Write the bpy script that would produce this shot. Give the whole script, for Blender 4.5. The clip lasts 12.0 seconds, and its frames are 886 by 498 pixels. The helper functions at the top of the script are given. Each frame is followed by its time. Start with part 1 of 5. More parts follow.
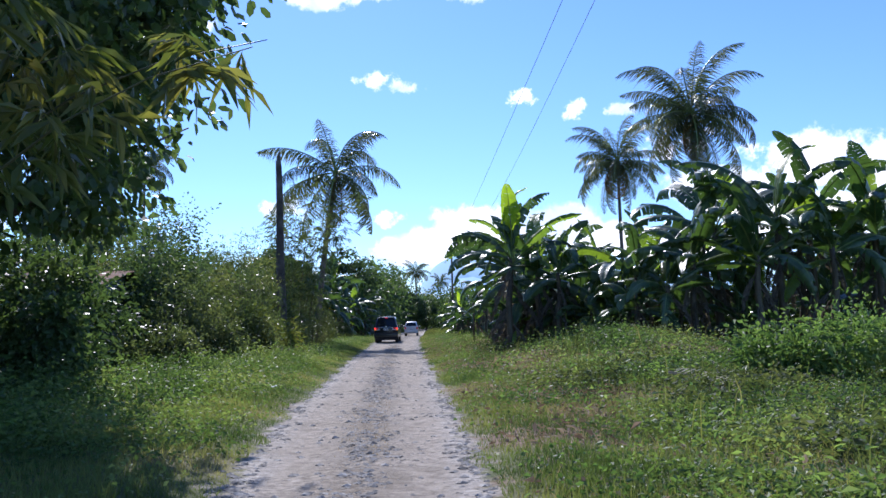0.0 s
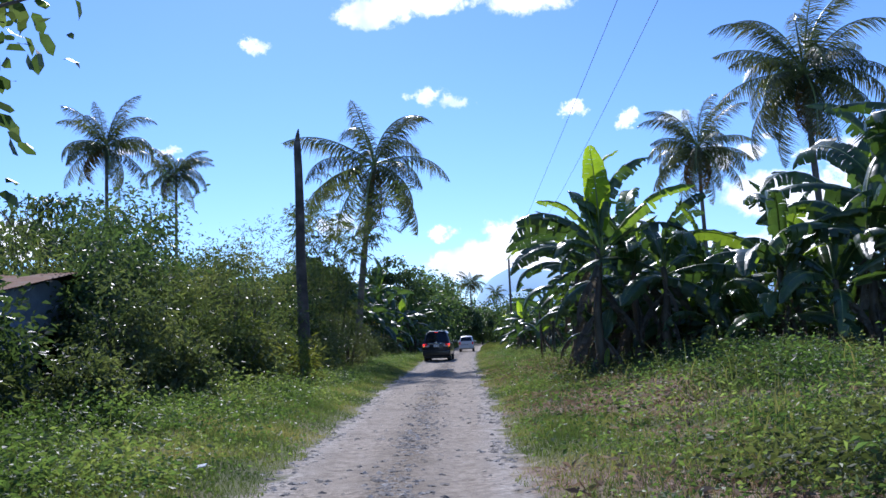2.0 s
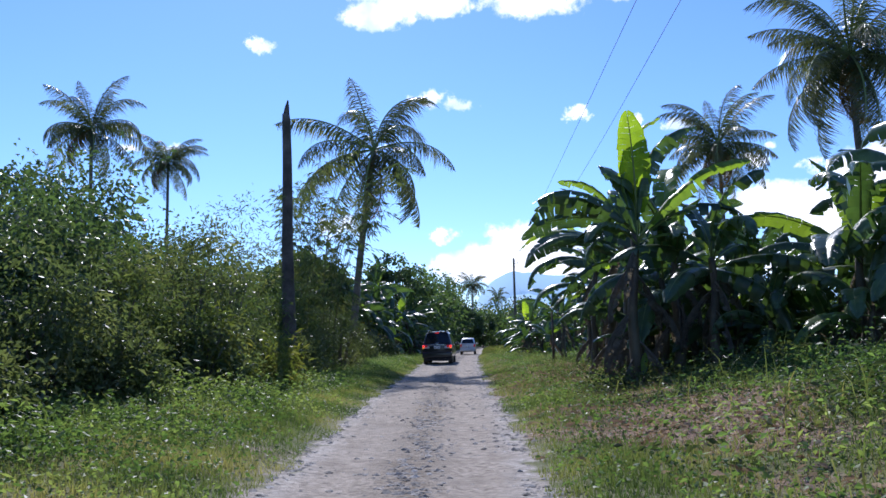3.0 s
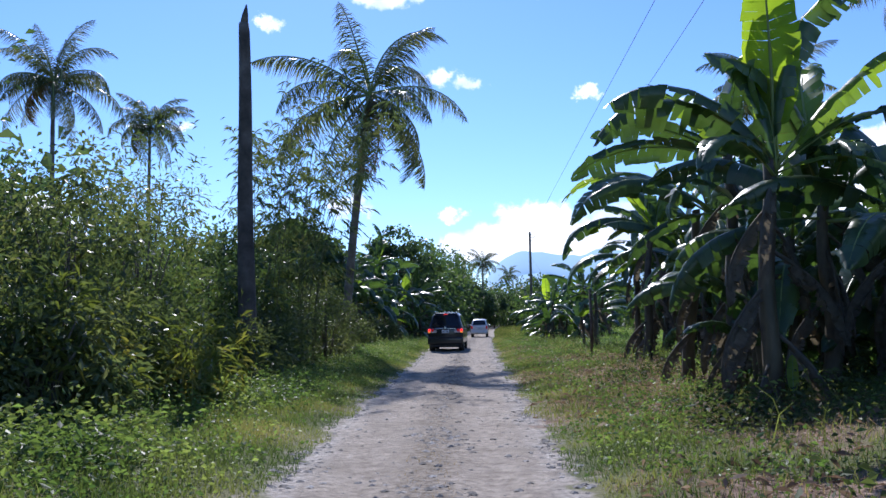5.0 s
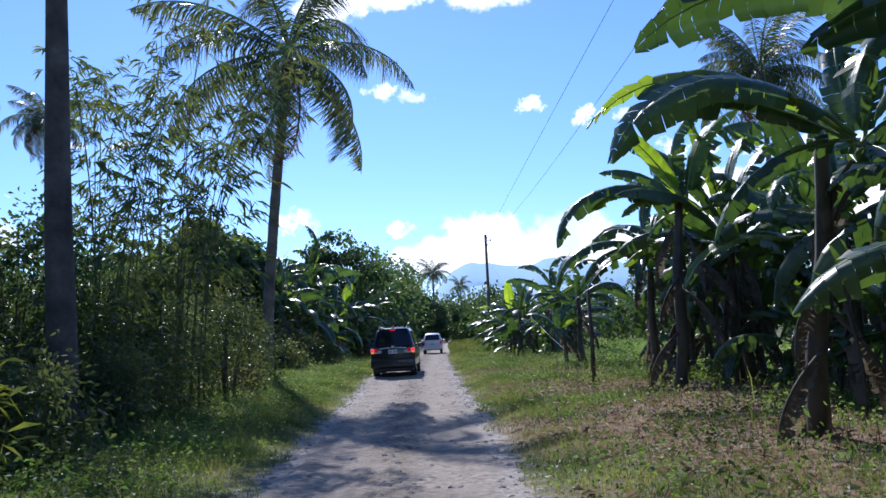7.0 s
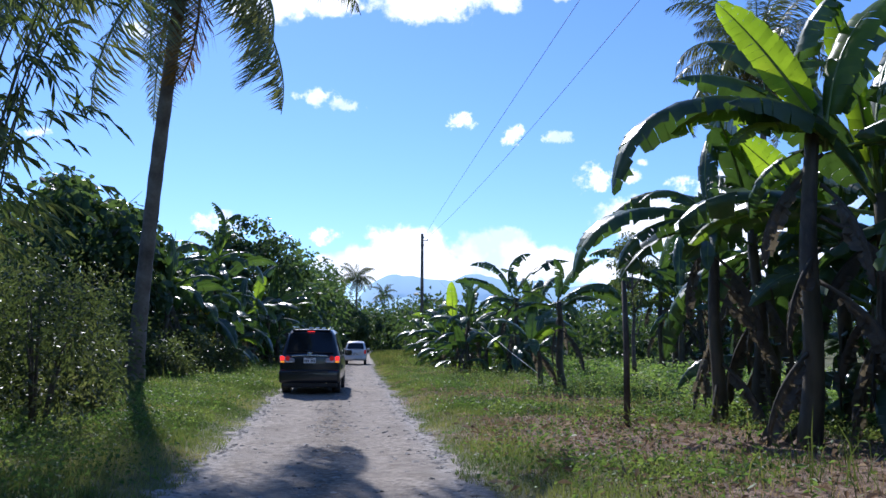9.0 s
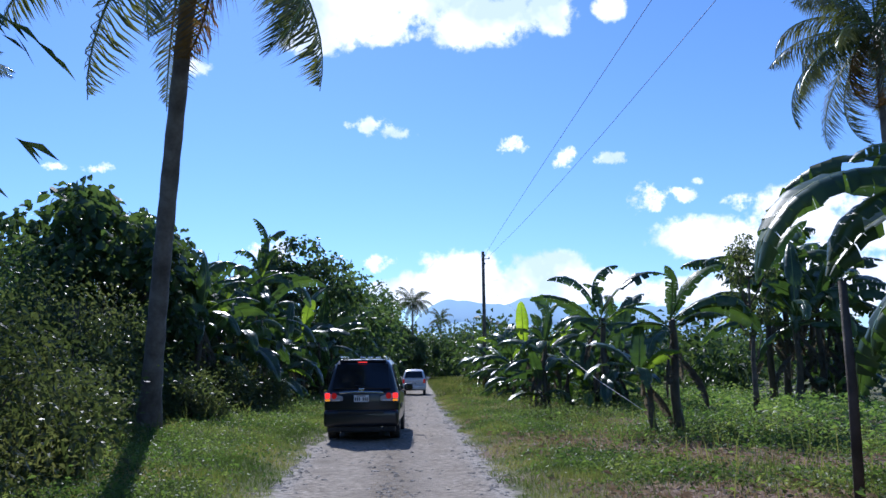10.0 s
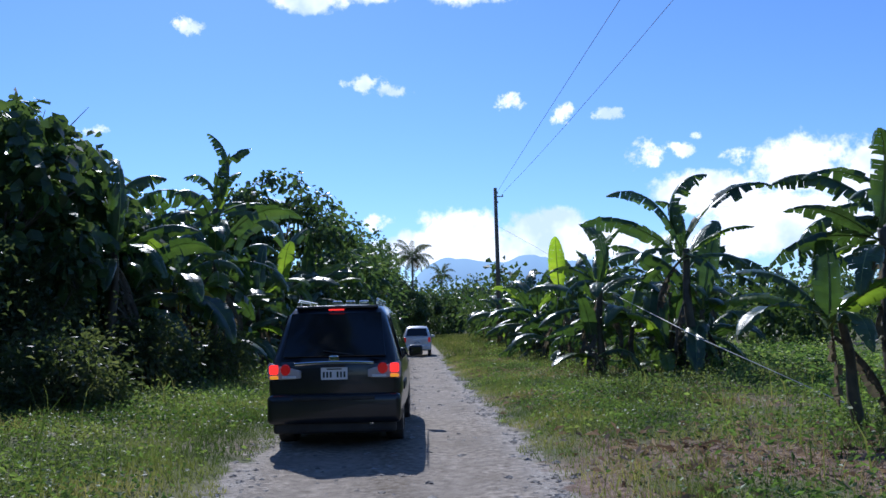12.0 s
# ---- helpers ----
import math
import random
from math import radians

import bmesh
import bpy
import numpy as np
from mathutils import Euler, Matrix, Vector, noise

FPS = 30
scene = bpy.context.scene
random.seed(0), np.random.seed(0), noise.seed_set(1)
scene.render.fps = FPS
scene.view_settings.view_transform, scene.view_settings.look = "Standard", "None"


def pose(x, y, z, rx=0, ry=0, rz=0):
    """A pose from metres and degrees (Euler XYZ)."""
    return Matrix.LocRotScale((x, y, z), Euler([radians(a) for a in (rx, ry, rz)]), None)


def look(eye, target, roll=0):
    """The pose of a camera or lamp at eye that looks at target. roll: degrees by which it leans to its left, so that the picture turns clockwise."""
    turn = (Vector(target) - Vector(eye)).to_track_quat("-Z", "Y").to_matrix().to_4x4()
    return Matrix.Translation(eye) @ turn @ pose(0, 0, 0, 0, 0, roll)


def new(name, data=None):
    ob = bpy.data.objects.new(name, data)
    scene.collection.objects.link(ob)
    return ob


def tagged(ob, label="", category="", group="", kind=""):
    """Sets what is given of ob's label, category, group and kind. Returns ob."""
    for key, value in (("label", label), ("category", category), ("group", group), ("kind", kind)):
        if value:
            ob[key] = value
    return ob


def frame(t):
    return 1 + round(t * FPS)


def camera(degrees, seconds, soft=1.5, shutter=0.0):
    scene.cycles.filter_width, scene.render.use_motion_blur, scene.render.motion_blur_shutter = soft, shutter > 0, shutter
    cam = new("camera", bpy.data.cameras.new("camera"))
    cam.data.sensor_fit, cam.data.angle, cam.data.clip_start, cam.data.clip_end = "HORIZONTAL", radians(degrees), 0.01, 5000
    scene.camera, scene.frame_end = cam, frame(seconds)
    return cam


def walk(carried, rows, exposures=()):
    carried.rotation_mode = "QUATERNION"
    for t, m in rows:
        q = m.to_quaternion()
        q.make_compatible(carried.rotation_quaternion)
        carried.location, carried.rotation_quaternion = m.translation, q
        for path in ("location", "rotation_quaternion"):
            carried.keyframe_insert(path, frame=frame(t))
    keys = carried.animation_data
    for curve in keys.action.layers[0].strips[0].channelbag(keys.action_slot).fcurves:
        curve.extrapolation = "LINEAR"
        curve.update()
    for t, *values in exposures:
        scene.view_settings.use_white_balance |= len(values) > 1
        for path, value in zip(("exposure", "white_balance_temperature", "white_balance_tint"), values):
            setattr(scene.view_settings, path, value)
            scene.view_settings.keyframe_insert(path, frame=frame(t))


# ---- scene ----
# ---------------------------------------------------------------- camera
cam = camera(56.1, 12.0, soft=1.5)
PATH = [
    (0, (1.458, 4.486, 1.45), (1.506, 6.478, 1.626), -1.3),
    (0.5, (1.518, 6.758, 1.408), (1.55, 8.749, 1.594), -2.0),
    (1, (1.316, 8.87, 1.512), (1.293, 10.863, 1.675), -1.5),
    (1.5, (1.427, 11.037, 1.39), (1.374, 13.031, 1.536), -2.8),
    (2, (1.421, 13.316, 1.506), (1.34, 15.303, 1.719), -2.2),
    (2.5, (1.261, 15.178, 1.48), (1.189, 17.162, 1.717), -1.8),
    (2.7, (1.2, 16.01, 1.402), (1.117, 17.996, 1.62), -1.0),
    (4.3, (0.915, 22.465, 1.614), (0.853, 24.451, 1.844), -2.1),
    (4.5, (0.918, 23.264, 1.594), (0.889, 25.257, 1.762), -2.3),
    (5, (0.731, 25.202, 1.615), (0.625, 27.192, 1.785), -0.8),
    (5.5, (0.68, 27.296, 1.611), (0.653, 29.289, 1.78), -4.1),
    (6, (0.544, 29.526, 1.534), (0.466, 31.514, 1.74), -2.3),
    (6.5, (0.411, 31.787, 1.642), (0.363, 33.779, 1.808), -4.1),
    (6.7, (0.47, 32.622, 1.754), (0.456, 34.614, 1.937), -3.6),
    (8.3, (-0.046, 39.046, 1.475), (0.021, 41.033, 1.692), -0.5),
    (8.5, (0.114, 39.997, 1.552), (0.259, 41.984, 1.732), -0.5),
    (9, (-0.083, 42.26, 1.58), (0.12, 44.237, 1.804), 0.3),
    (9.3, (-0.062, 43.494, 1.664), (0.031, 45.485, 1.824), 0.6),
    (9.5, (-0.054, 44.489, 1.707), (-0.001, 46.465, 2.007), -0.3),
    (10, (-0.233, 47.265, 1.743), (-0.159, 49.243, 2.026), -0.5),
    (10.5, (-0.161, 49.49, 1.726), (-0.08, 51.484, 1.857), -0.6),
    (11, (-0.254, 51.962, 1.773), (-0.182, 53.959, 1.871), -0.3),
    (11.5, (-0.348, 54.141, 1.767), (-0.315, 56.135, 1.919), 0.0),
    (12, (-0.399, 56.263, 1.64), (-0.322, 58.253, 1.824), -1.3),
]
EXPOSURES = [(0.0, 0.58, 5760, 18), (1.2, 0.54, 5760, 18), (2.0, 0.44, 5710, 18), (5.0, 0.52, 5760, 18), (6.7, 0.52, 5760, 18), (8.3, 0.48, 5710, 18), (9.0, 0.42, 5710, 17), (9.8, 0.28, 5610, 16), (10.5, 0.06, 5460, 15), (11.0, -0.36, 5410, 14), (11.4, 0.08, 5460, 15), (12.0, 0.16, 5560, 15)]
walk(cam, [(t, look(eye, target, roll)) for t, eye, target, roll in PATH], EXPOSURES)

# ---------------------------------------------------------------- light
SUN_AZ, SUN_EL = -12.5, 40.0          # degrees from +y towards +x, and above the horizon
sun_dir = Vector((math.sin(radians(SUN_AZ)) * math.cos(radians(SUN_EL)), math.cos(radians(SUN_AZ)) * math.cos(radians(SUN_EL)), math.sin(radians(SUN_EL))))
sun = new("sun", bpy.data.lights.new("sun", "SUN"))
sun.data.energy, sun.data.angle, sun.data.color = 4.2, radians(0.6), (1.0, 0.95, 0.86)
sun.matrix_world = look(sun_dir * 60, (0, 0, 0))


def build_sky():
    """Clear tropical sky with the cumulus clouds of the day (azimuth, elevation, half width, half height in degrees)."""
    tufts = [(-14.8, 19.9, 1.2, .6), (-3.0, 16.5, 1.6, .62), (-1.5, 16.1, 1.5, .5), (6.9, 15.2, .95, .6), (10.7, 14.2, .95, .65), (13.8, 14.0, 1.0, .45), (16.3, 11.2, 1.45, .95), (18.6, 11.3, .9, .5),
             (22.1, 10.6, 1.3, .5), (19.6, 12.1, .4, .25), (-2.2, 7.2, 1.15, .6), (-20.8, 12.9, 1.0, .35), (-23.6, 12.7, .8, .3), (-9.2, 7.9, 1.7, .8)]
    banks = [(-3.9, 23.8, 4.8, 2.2), (4.7, 23.8, 5.6, 2.1), (10.0, 23.8, 2.2, 1.5), (14.2, 23.8, 1.3, 1.0), (-7.1, 21.9, 2.6, 1.0), (.6, 25.6, 10, 2.2), (3.3, 6.5, 3.0, 1.7), (9.3, 6.4, 3.0, 1.6), (12.9, 5.4, 2.4, 1.2), (-1.6, 4.9, 2.4, 1.1), (.6, 5.4, 2.6, 1.2),
             (6.0, 4.8, 6.5, 1.3), (20.4, 8.3, 4.0, 1.6), (26.3, 9.5, 3.2, 2.1), (30.0, 8.6, 3.4, 2.2)]
    banks += [(24.5, 6.7, 5.2, 1.7), (19.9, 4.9, 5.5, 1.2), (30, 4.9, 6, 2.0), (-30, 7, 3.5, 1.4), (45, 13, 4, 2), (-60, 20, 6, 3), (70, 22, 8, 3.5), (150, 20, 9, 4), (-130, 24, 9, 4)]
    w = bpy.data.worlds.new("sky")
    scene.world = w
    w.use_nodes = True
    nt = w.node_tree
    nt.nodes.clear()
    nd, ln = nt.nodes.new, nt.links.new

    def op(kind, *args):
        m = nd("ShaderNodeMath")
        m.operation = kind
        for i, a in enumerate(args):
            if isinstance(a, (int, float)):
                m.inputs[i].default_value = a
            else:
                ln(a, m.inputs[i])
        return m.outputs[0]
    sky = nd("ShaderNodeTexSky")
    sky.sky_type, sky.sun_disc, sky.sun_elevation, sky.sun_rotation = "NISHITA", False, radians(SUN_EL), radians(SUN_AZ)
    sky.air_density, sky.dust_density, sky.ozone_density = 1.0, 0.1, 2.0
    tc = nd("ShaderNodeTexCoord")
    nz = nd("ShaderNodeVectorMath")
    nz.operation = "NORMALIZE"
    ln(tc.outputs["Generated"], nz.inputs[0])
    sep = nd("ShaderNodeSeparateXYZ")
    ln(nz.outputs[0], sep.inputs[0])
    az = op("MULTIPLY", op("ARCTAN2", sep.outputs[0], sep.outputs[1]), 57.2958)
    el = op("MULTIPLY", op("ARCSINE", sep.outputs[2]), 57.2958)
    def spread(group):
        best = None
        for a, e, wd, ht in group:
            da = op("MULTIPLY", op("SUBTRACT", az, a), 1 / wd)
            de = op("MULTIPLY", op("SUBTRACT", el, e), 1 / ht)
            r = op("ADD", op("MULTIPLY", da, da), op("MULTIPLY", de, de))
            best = r if best is None else op("SMOOTH_MIN", best, r, 0.35)
        return best

    def grain(scale, detail, rough):
        n = nd("ShaderNodeTexNoise")
        n.inputs["Scale"].default_value, n.inputs["Detail"].default_value, n.inputs["Roughness"].default_value = scale, detail, rough
        ln(nz.outputs[0], n.inputs["Vector"])
        return op("SUBTRACT", n.outputs[0], .5)
    big, fine, wisp = grain(26, 6, .62), grain(70, 7, .6), grain(48, 6, .65)
    heaps = op("ADD", op("SUBTRACT", 1.08, spread(banks)), op("ADD", op("MULTIPLY", big, 2.4), op("MULTIPLY", fine, 1.3)))
    puffs = op("ADD", op("SUBTRACT", .5, op("MULTIPLY", spread(tufts), .55)), op("ADD", op("MULTIPLY", wisp, 3.6), op("MULTIPLY", fine, 1.3)))
    dens = op("MAXIMUM", heaps, puffs)
    ramp = nd("ShaderNodeMapRange")
    ramp.interpolation_type = "SMOOTHSTEP"
    ramp.inputs["From Min"].default_value, ramp.inputs["From Max"].default_value = -.1, .62
    ln(dens, ramp.inputs["Value"])
    # flat bases are greyer than the sunlit tops
    grey = nd("ShaderNodeTexNoise")
    grey.inputs["Scale"].default_value, grey.inputs["Detail"].default_value = 14, 4
    ln(nz.outputs[0], grey.inputs["Vector"])
    shade = nd("ShaderNodeMix")
    shade.data_type = "RGBA"
    shade.inputs[6].default_value, shade.inputs[7].default_value = (6.2, 7.2, 8.6, 1), (10.5, 10.5, 10.4, 1)
    lit = nd("ShaderNodeMapRange")
    lit.inputs["From Min"].default_value, lit.inputs["From Max"].default_value = .36, .52
    ln(grey.outputs[0], lit.inputs["Value"])
    ln(lit.outputs[0], shade.inputs[0])
    tint = nd("ShaderNodeMix")
    tint.data_type, tint.blend_type = "RGBA", "MULTIPLY"
    tint.inputs[0].default_value = 1.0
    tint.inputs[7].default_value = SKY_TINT
    ln(sky.outputs[0], tint.inputs[6])
    mix = nd("ShaderNodeMix")
    mix.data_type = "RGBA"
    ln(op("MULTIPLY", ramp.outputs[0], .93), mix.inputs[0])
    ln(tint.outputs[2], mix.inputs[6])
    ln(shade.outputs[2], mix.inputs[7])
    bg = nd("ShaderNodeBackground")
    bg.inputs["Strength"].default_value = 0.11
    ln(mix.outputs[2], bg.inputs["Color"])
    out = nd("ShaderNodeOutputWorld")
    ln(bg.outputs[0], out.inputs["Surface"])


SKY_TINT = (0.64, 0.815, 1.09, 1)
build_sky()


# ---------------------------------------------------------------- materials
def material(name, colours, scale=4.0, rough=.7, bump=.2, bump_scale=30.0, translucent=None, spread=.12, spec=.4, metal=0.0, coords="Object", detail=5, per_piece=0.0, through_share=.42, band=(.32, .68)):
    """Noise between colours, a finer grain on top, a bump, and light passing through for leaves."""
    m = bpy.data.materials.new(name)
    m.use_nodes = True
    nt = m.node_tree
    nd, ln = nt.nodes.new, nt.links.new
    bs, out = nt.nodes["Principled BSDF"], nt.nodes["Material Output"]
    tc = nd("ShaderNodeTexCoord")
    n1, n2 = nd("ShaderNodeTexNoise"), nd("ShaderNodeTexNoise")
    n1.inputs["Scale"].default_value, n1.inputs["Detail"].default_value = scale, detail
    n2.inputs["Scale"].default_value, n2.inputs["Detail"].default_value = bump_scale, 4
    ln(tc.outputs[coords], n1.inputs["Vector"])
    ln(tc.outputs[coords], n2.inputs["Vector"])
    rp = nd("ShaderNodeValToRGB")
    rp.color_ramp.elements[0].position, rp.color_ramp.elements[1].position = .32, .68
    while len(rp.color_ramp.elements) < len(colours):
        rp.color_ramp.elements.new(.5)
    for i, c in enumerate(colours):
        rp.color_ramp.elements[i].position = band[0] + (band[1] - band[0]) * i / max(1, len(colours) - 1)
        rp.color_ramp.elements[i].color = (*c, 1)
    ln(n1.outputs[0], rp.inputs[0])
    hsv = nd("ShaderNodeHueSaturation")
    ln(rp.outputs[0], hsv.inputs["Color"])
    add = nd("ShaderNodeMath")
    add.operation = "MULTIPLY_ADD"
    ln(n2.outputs[0], add.inputs[0])
    add.inputs[1].default_value, add.inputs[2].default_value = spread * 4, 1 - spread * 2
    val = add.outputs[0]
    if per_piece:
        g = nd("ShaderNodeNewGeometry")
        o = nd("ShaderNodeObjectInfo")
        s = nd("ShaderNodeMath")
        s.operation = "ADD"
        ln(g.outputs["Random Per Island"], s.inputs[0])
        ln(o.outputs["Random"], s.inputs[1])
        f = nd("ShaderNodeMath")
        f.operation = "MULTIPLY_ADD"
        ln(s.outputs[0], f.inputs[0])
        f.inputs[1].default_value, f.inputs[2].default_value = per_piece, 1 - per_piece
        mu = nd("ShaderNodeMath")
        mu.operation = "MULTIPLY"
        ln(val, mu.inputs[0])
        ln(f.outputs[0], mu.inputs[1])
        val = mu.outputs[0]
    ln(val, hsv.inputs["Value"])
    ln(hsv.outputs[0], bs.inputs["Base Color"])
    bs.inputs["Roughness"].default_value, bs.inputs["Metallic"].default_value = rough, metal
    bs.inputs["Specular IOR Level"].default_value = spec
    if bump:
        b = nd("ShaderNodeBump")
        b.inputs["Strength"].default_value, b.inputs["Distance"].default_value = bump, .02
        ln(n2.outputs[0], b.inputs["Height"])
        ln(b.outputs[0], bs.inputs["Normal"])
    if translucent:
        tr, mx = nd("ShaderNodeBsdfTranslucent"), nd("ShaderNodeMixShader")
        hs = nd("ShaderNodeMix")
        hs.data_type, hs.blend_type = "RGBA", "MULTIPLY"
        hs.inputs[0].default_value = 1.0
        hs.inputs[7].default_value = (*translucent, 1)
        ln(hsv.outputs[0], hs.inputs[6])
        ln(hs.outputs[2], tr.inputs["Color"])
        mx.inputs[0].default_value = through_share
        ln(bs.outputs[0], mx.inputs[1])
        ln(tr.outputs[0], mx.inputs[2])
        ln(mx.outputs[0], out.inputs["Surface"])
    return m


LEAF_GLOW = (2.0, 1.9, 1.0)
M_BROAD = material("broad_leaf", [(.028, .052, .022), (.05, .09, .034), (.092, .135, .054)], .9, .42, .1, 9, LEAF_GLOW, .1, .5, per_piece=.35)
M_SHRUB = material("shrub_leaf", [(.036, .058, .026), (.075, .104, .045), (.135, .152, .075)], .7, .42, .1, 9, LEAF_GLOW, .1, .4, per_piece=.4)
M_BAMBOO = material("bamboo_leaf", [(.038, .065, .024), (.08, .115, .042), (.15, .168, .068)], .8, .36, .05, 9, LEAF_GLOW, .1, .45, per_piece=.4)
# paler, yellower copy of bamboo_leaf, with sunshine put into the colour
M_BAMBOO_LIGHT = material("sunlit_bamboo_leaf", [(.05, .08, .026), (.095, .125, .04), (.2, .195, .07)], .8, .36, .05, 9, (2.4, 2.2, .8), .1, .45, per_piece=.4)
M_PALM = material("palm_leaflet", [(.034, .052, .022), (.064, .085, .034), (.125, .13, .055)], .6, .34, .05, 12, (1.7, 1.7, .9), .1, .55, per_piece=.35)
M_PALM_DRY = material("dry_palm_leaflet", [(.16, .10, .04), (.26, .17, .07), (.12, .075, .035)], .9, .7, .1, 12, (1.1, .9, .6), .1, .2, per_piece=.35)
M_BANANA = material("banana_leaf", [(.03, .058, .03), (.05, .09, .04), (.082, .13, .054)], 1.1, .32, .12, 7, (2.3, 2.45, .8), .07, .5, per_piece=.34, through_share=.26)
# brighter copy of banana_leaf: sunlight on the blade is put into its colour
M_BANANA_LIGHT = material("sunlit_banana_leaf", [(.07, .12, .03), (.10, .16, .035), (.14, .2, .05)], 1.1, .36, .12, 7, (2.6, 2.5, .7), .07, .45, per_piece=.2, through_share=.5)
M_BANANA_YOUNG = material("young_banana_leaf", [(.10, .17, .025), (.14, .22, .03), (.19, .25, .04)], 1.0, .36, .1, 7, (3.0, 2.8, .7), .06, .5, per_piece=.15, through_share=.6)
M_BANANA_DRY = material("dry_banana_leaf", [(.10, .092, .075), (.16, .148, .12), (.06, .054, .045)], 2.0, .8, .3, 14, (1.0, .9, .7), .08, .15, per_piece=.35)
M_BANANA_YELLOW = material("yellowing_banana_leaf", [(.42, .34, .03), (.5, .42, .05), (.34, .33, .04)], 1.5, .45, .1, 7, (1.6, 1.5, .6), .08, .4)
M_MIDRIB = material("banana_midrib", [(.14, .2, .05), (.2, .25, .08)], 3, .4, .05, 20, None, .08)
M_PSEUDO = material("banana_stem", [(.062, .057, .035), (.105, .088, .053), (.05, .039, .028), (.16, .134, .086)], 3.2, .55, .5, 14, None, .15)
M_BARK = material("bark", [(.05, .04, .03), (.11, .09, .07), (.17, .15, .12)], 3.0, .85, .8, 18, None, .15)
M_PALM_BARK = material("palm_trunk_bark", [(.075, .062, .05), (.14, .12, .10), (.2, .18, .155)], 2.0, .85, .7, 14, None, .15)
M_DEAD = material("dead_trunk_wood", [(.045, .038, .03), (.09, .075, .06), (.14, .12, .10)], 1.8, .9, .8, 12, None, .15)
M_CULM = material("bamboo_culm", [(.06, .07, .03), (.11, .11, .045)], 3, .55, .1, 20, None, .1)
M_GRASS = material("grass_blade", [(.052, .084, .03), (.098, .132, .048), (.16, .18, .07), (.24, .225, .115)], .5, .6, 0, 9, (1.7, 1.7, .85), .12, .2, per_piece=.45, band=(.36, .66))
M_DRYGRASS = material("dry_grass_blade", [(.26, .205, .12), (.38, .31, .19), (.2, .15, .09)], .8, .7, 0, 9, (1.1, 1.0, .7), .12, .2, per_piece=.4)
M_WEED = material("weed_leaf", [(.052, .096, .034), (.094, .154, .053), (.148, .21, .073), (.22, .262, .105)], .55, .5, 0, 9, (1.9, 1.95, .95), .1, .22, per_piece=.45, band=(.36, .66))
M_WEED_DARK = material("dark_weed_leaf", [(.035, .058, .026), (.065, .09, .038), (.11, .13, .06)], .55, .65, 0, 9, (1.9, 1.8, .9), .1, .2, per_piece=.45)




# ---------------------------------------------------------------- building helpers
def mesh_of(name, verts, faces, mat, smooth=False):
    """A mesh from computed vertices and faces; mat is one material or (materials, index of each face)."""
    me = bpy.data.meshes.new(name)
    me.from_pydata(verts.tolist() if hasattr(verts, "tolist") else verts, [], faces.tolist() if hasattr(faces, "tolist") else faces)
    if isinstance(mat, tuple):
        for m in mat[0]:
            me.materials.append(m)
        me.polygons.foreach_set("material_index", np.asarray(mat[1], dtype=np.int32))
    elif mat:
        me.materials.append(mat)
    if smooth:
        me.polygons.foreach_set("use_smooth", [True] * len(me.polygons))
    me.update()
    return me


def thing(name, loc, label, category, group="", kind="", rz=0.0):
    e = new(name)
    e.empty_display_size = .1
    e.matrix_basis = pose(*loc, 0, 0, rz)
    return tagged(e, label, category, group, kind)


def piece(name, me, parent, m=None, label=""):
    ob = new(name, me)
    ob.parent = parent
    if m is not None:
        ob.matrix_basis = m
    if label:
        tagged(ob, label)
    return ob


def part(name, bm, mat, parent, label="", smooth=False, m=None):
    me = bpy.data.meshes.new(name)
    bm.to_mesh(me)
    bm.free()
    me.materials.append(mat)
    if smooth:
        me.polygons.foreach_set("use_smooth", [True] * len(me.polygons))
    return piece(name, me, parent, m, label)


def tube_data(points, radii, sides=8, cap=True):
    """Vertices and faces of a tapered tube along points."""
    P = [Vector(p) for p in points]
    V, F = [], []
    a = None
    for i, p in enumerate(P):
        d = (P[min(i + 1, len(P) - 1)] - P[max(i - 1, 0)]).normalized()
        a = d.orthogonal() if a is None else a - d * a.dot(d)
        a.normalize()
        b = d.cross(a)
        for k in range(sides):
            an = 2 * math.pi * k / sides
            V.append(tuple(p + (a * math.cos(an) + b * math.sin(an)) * radii[i]))
    for i in range(len(P) - 1):
        for k in range(sides):
            k2 = (k + 1) % sides
            F.append((i * sides + k, i * sides + k2, (i + 1) * sides + k2, (i + 1) * sides + k))
    if cap:
        F.append(tuple(range((len(P) - 1) * sides, len(P) * sides)))
        F.append(tuple(reversed(range(sides))))
    return V, F


def tube(name, points, radii, mat, parent=None, sides=8, label=""):
    V, F = tube_data(points, radii, sides)
    return piece(name, mesh_of(name, V, F, mat, True), parent, None, label)


def joined(tubes):
    V, F = [], []
    for v, f in tubes:
        o = len(V)
        V += v
        F += [tuple(i + o for i in q) for q in f]
    return V, F


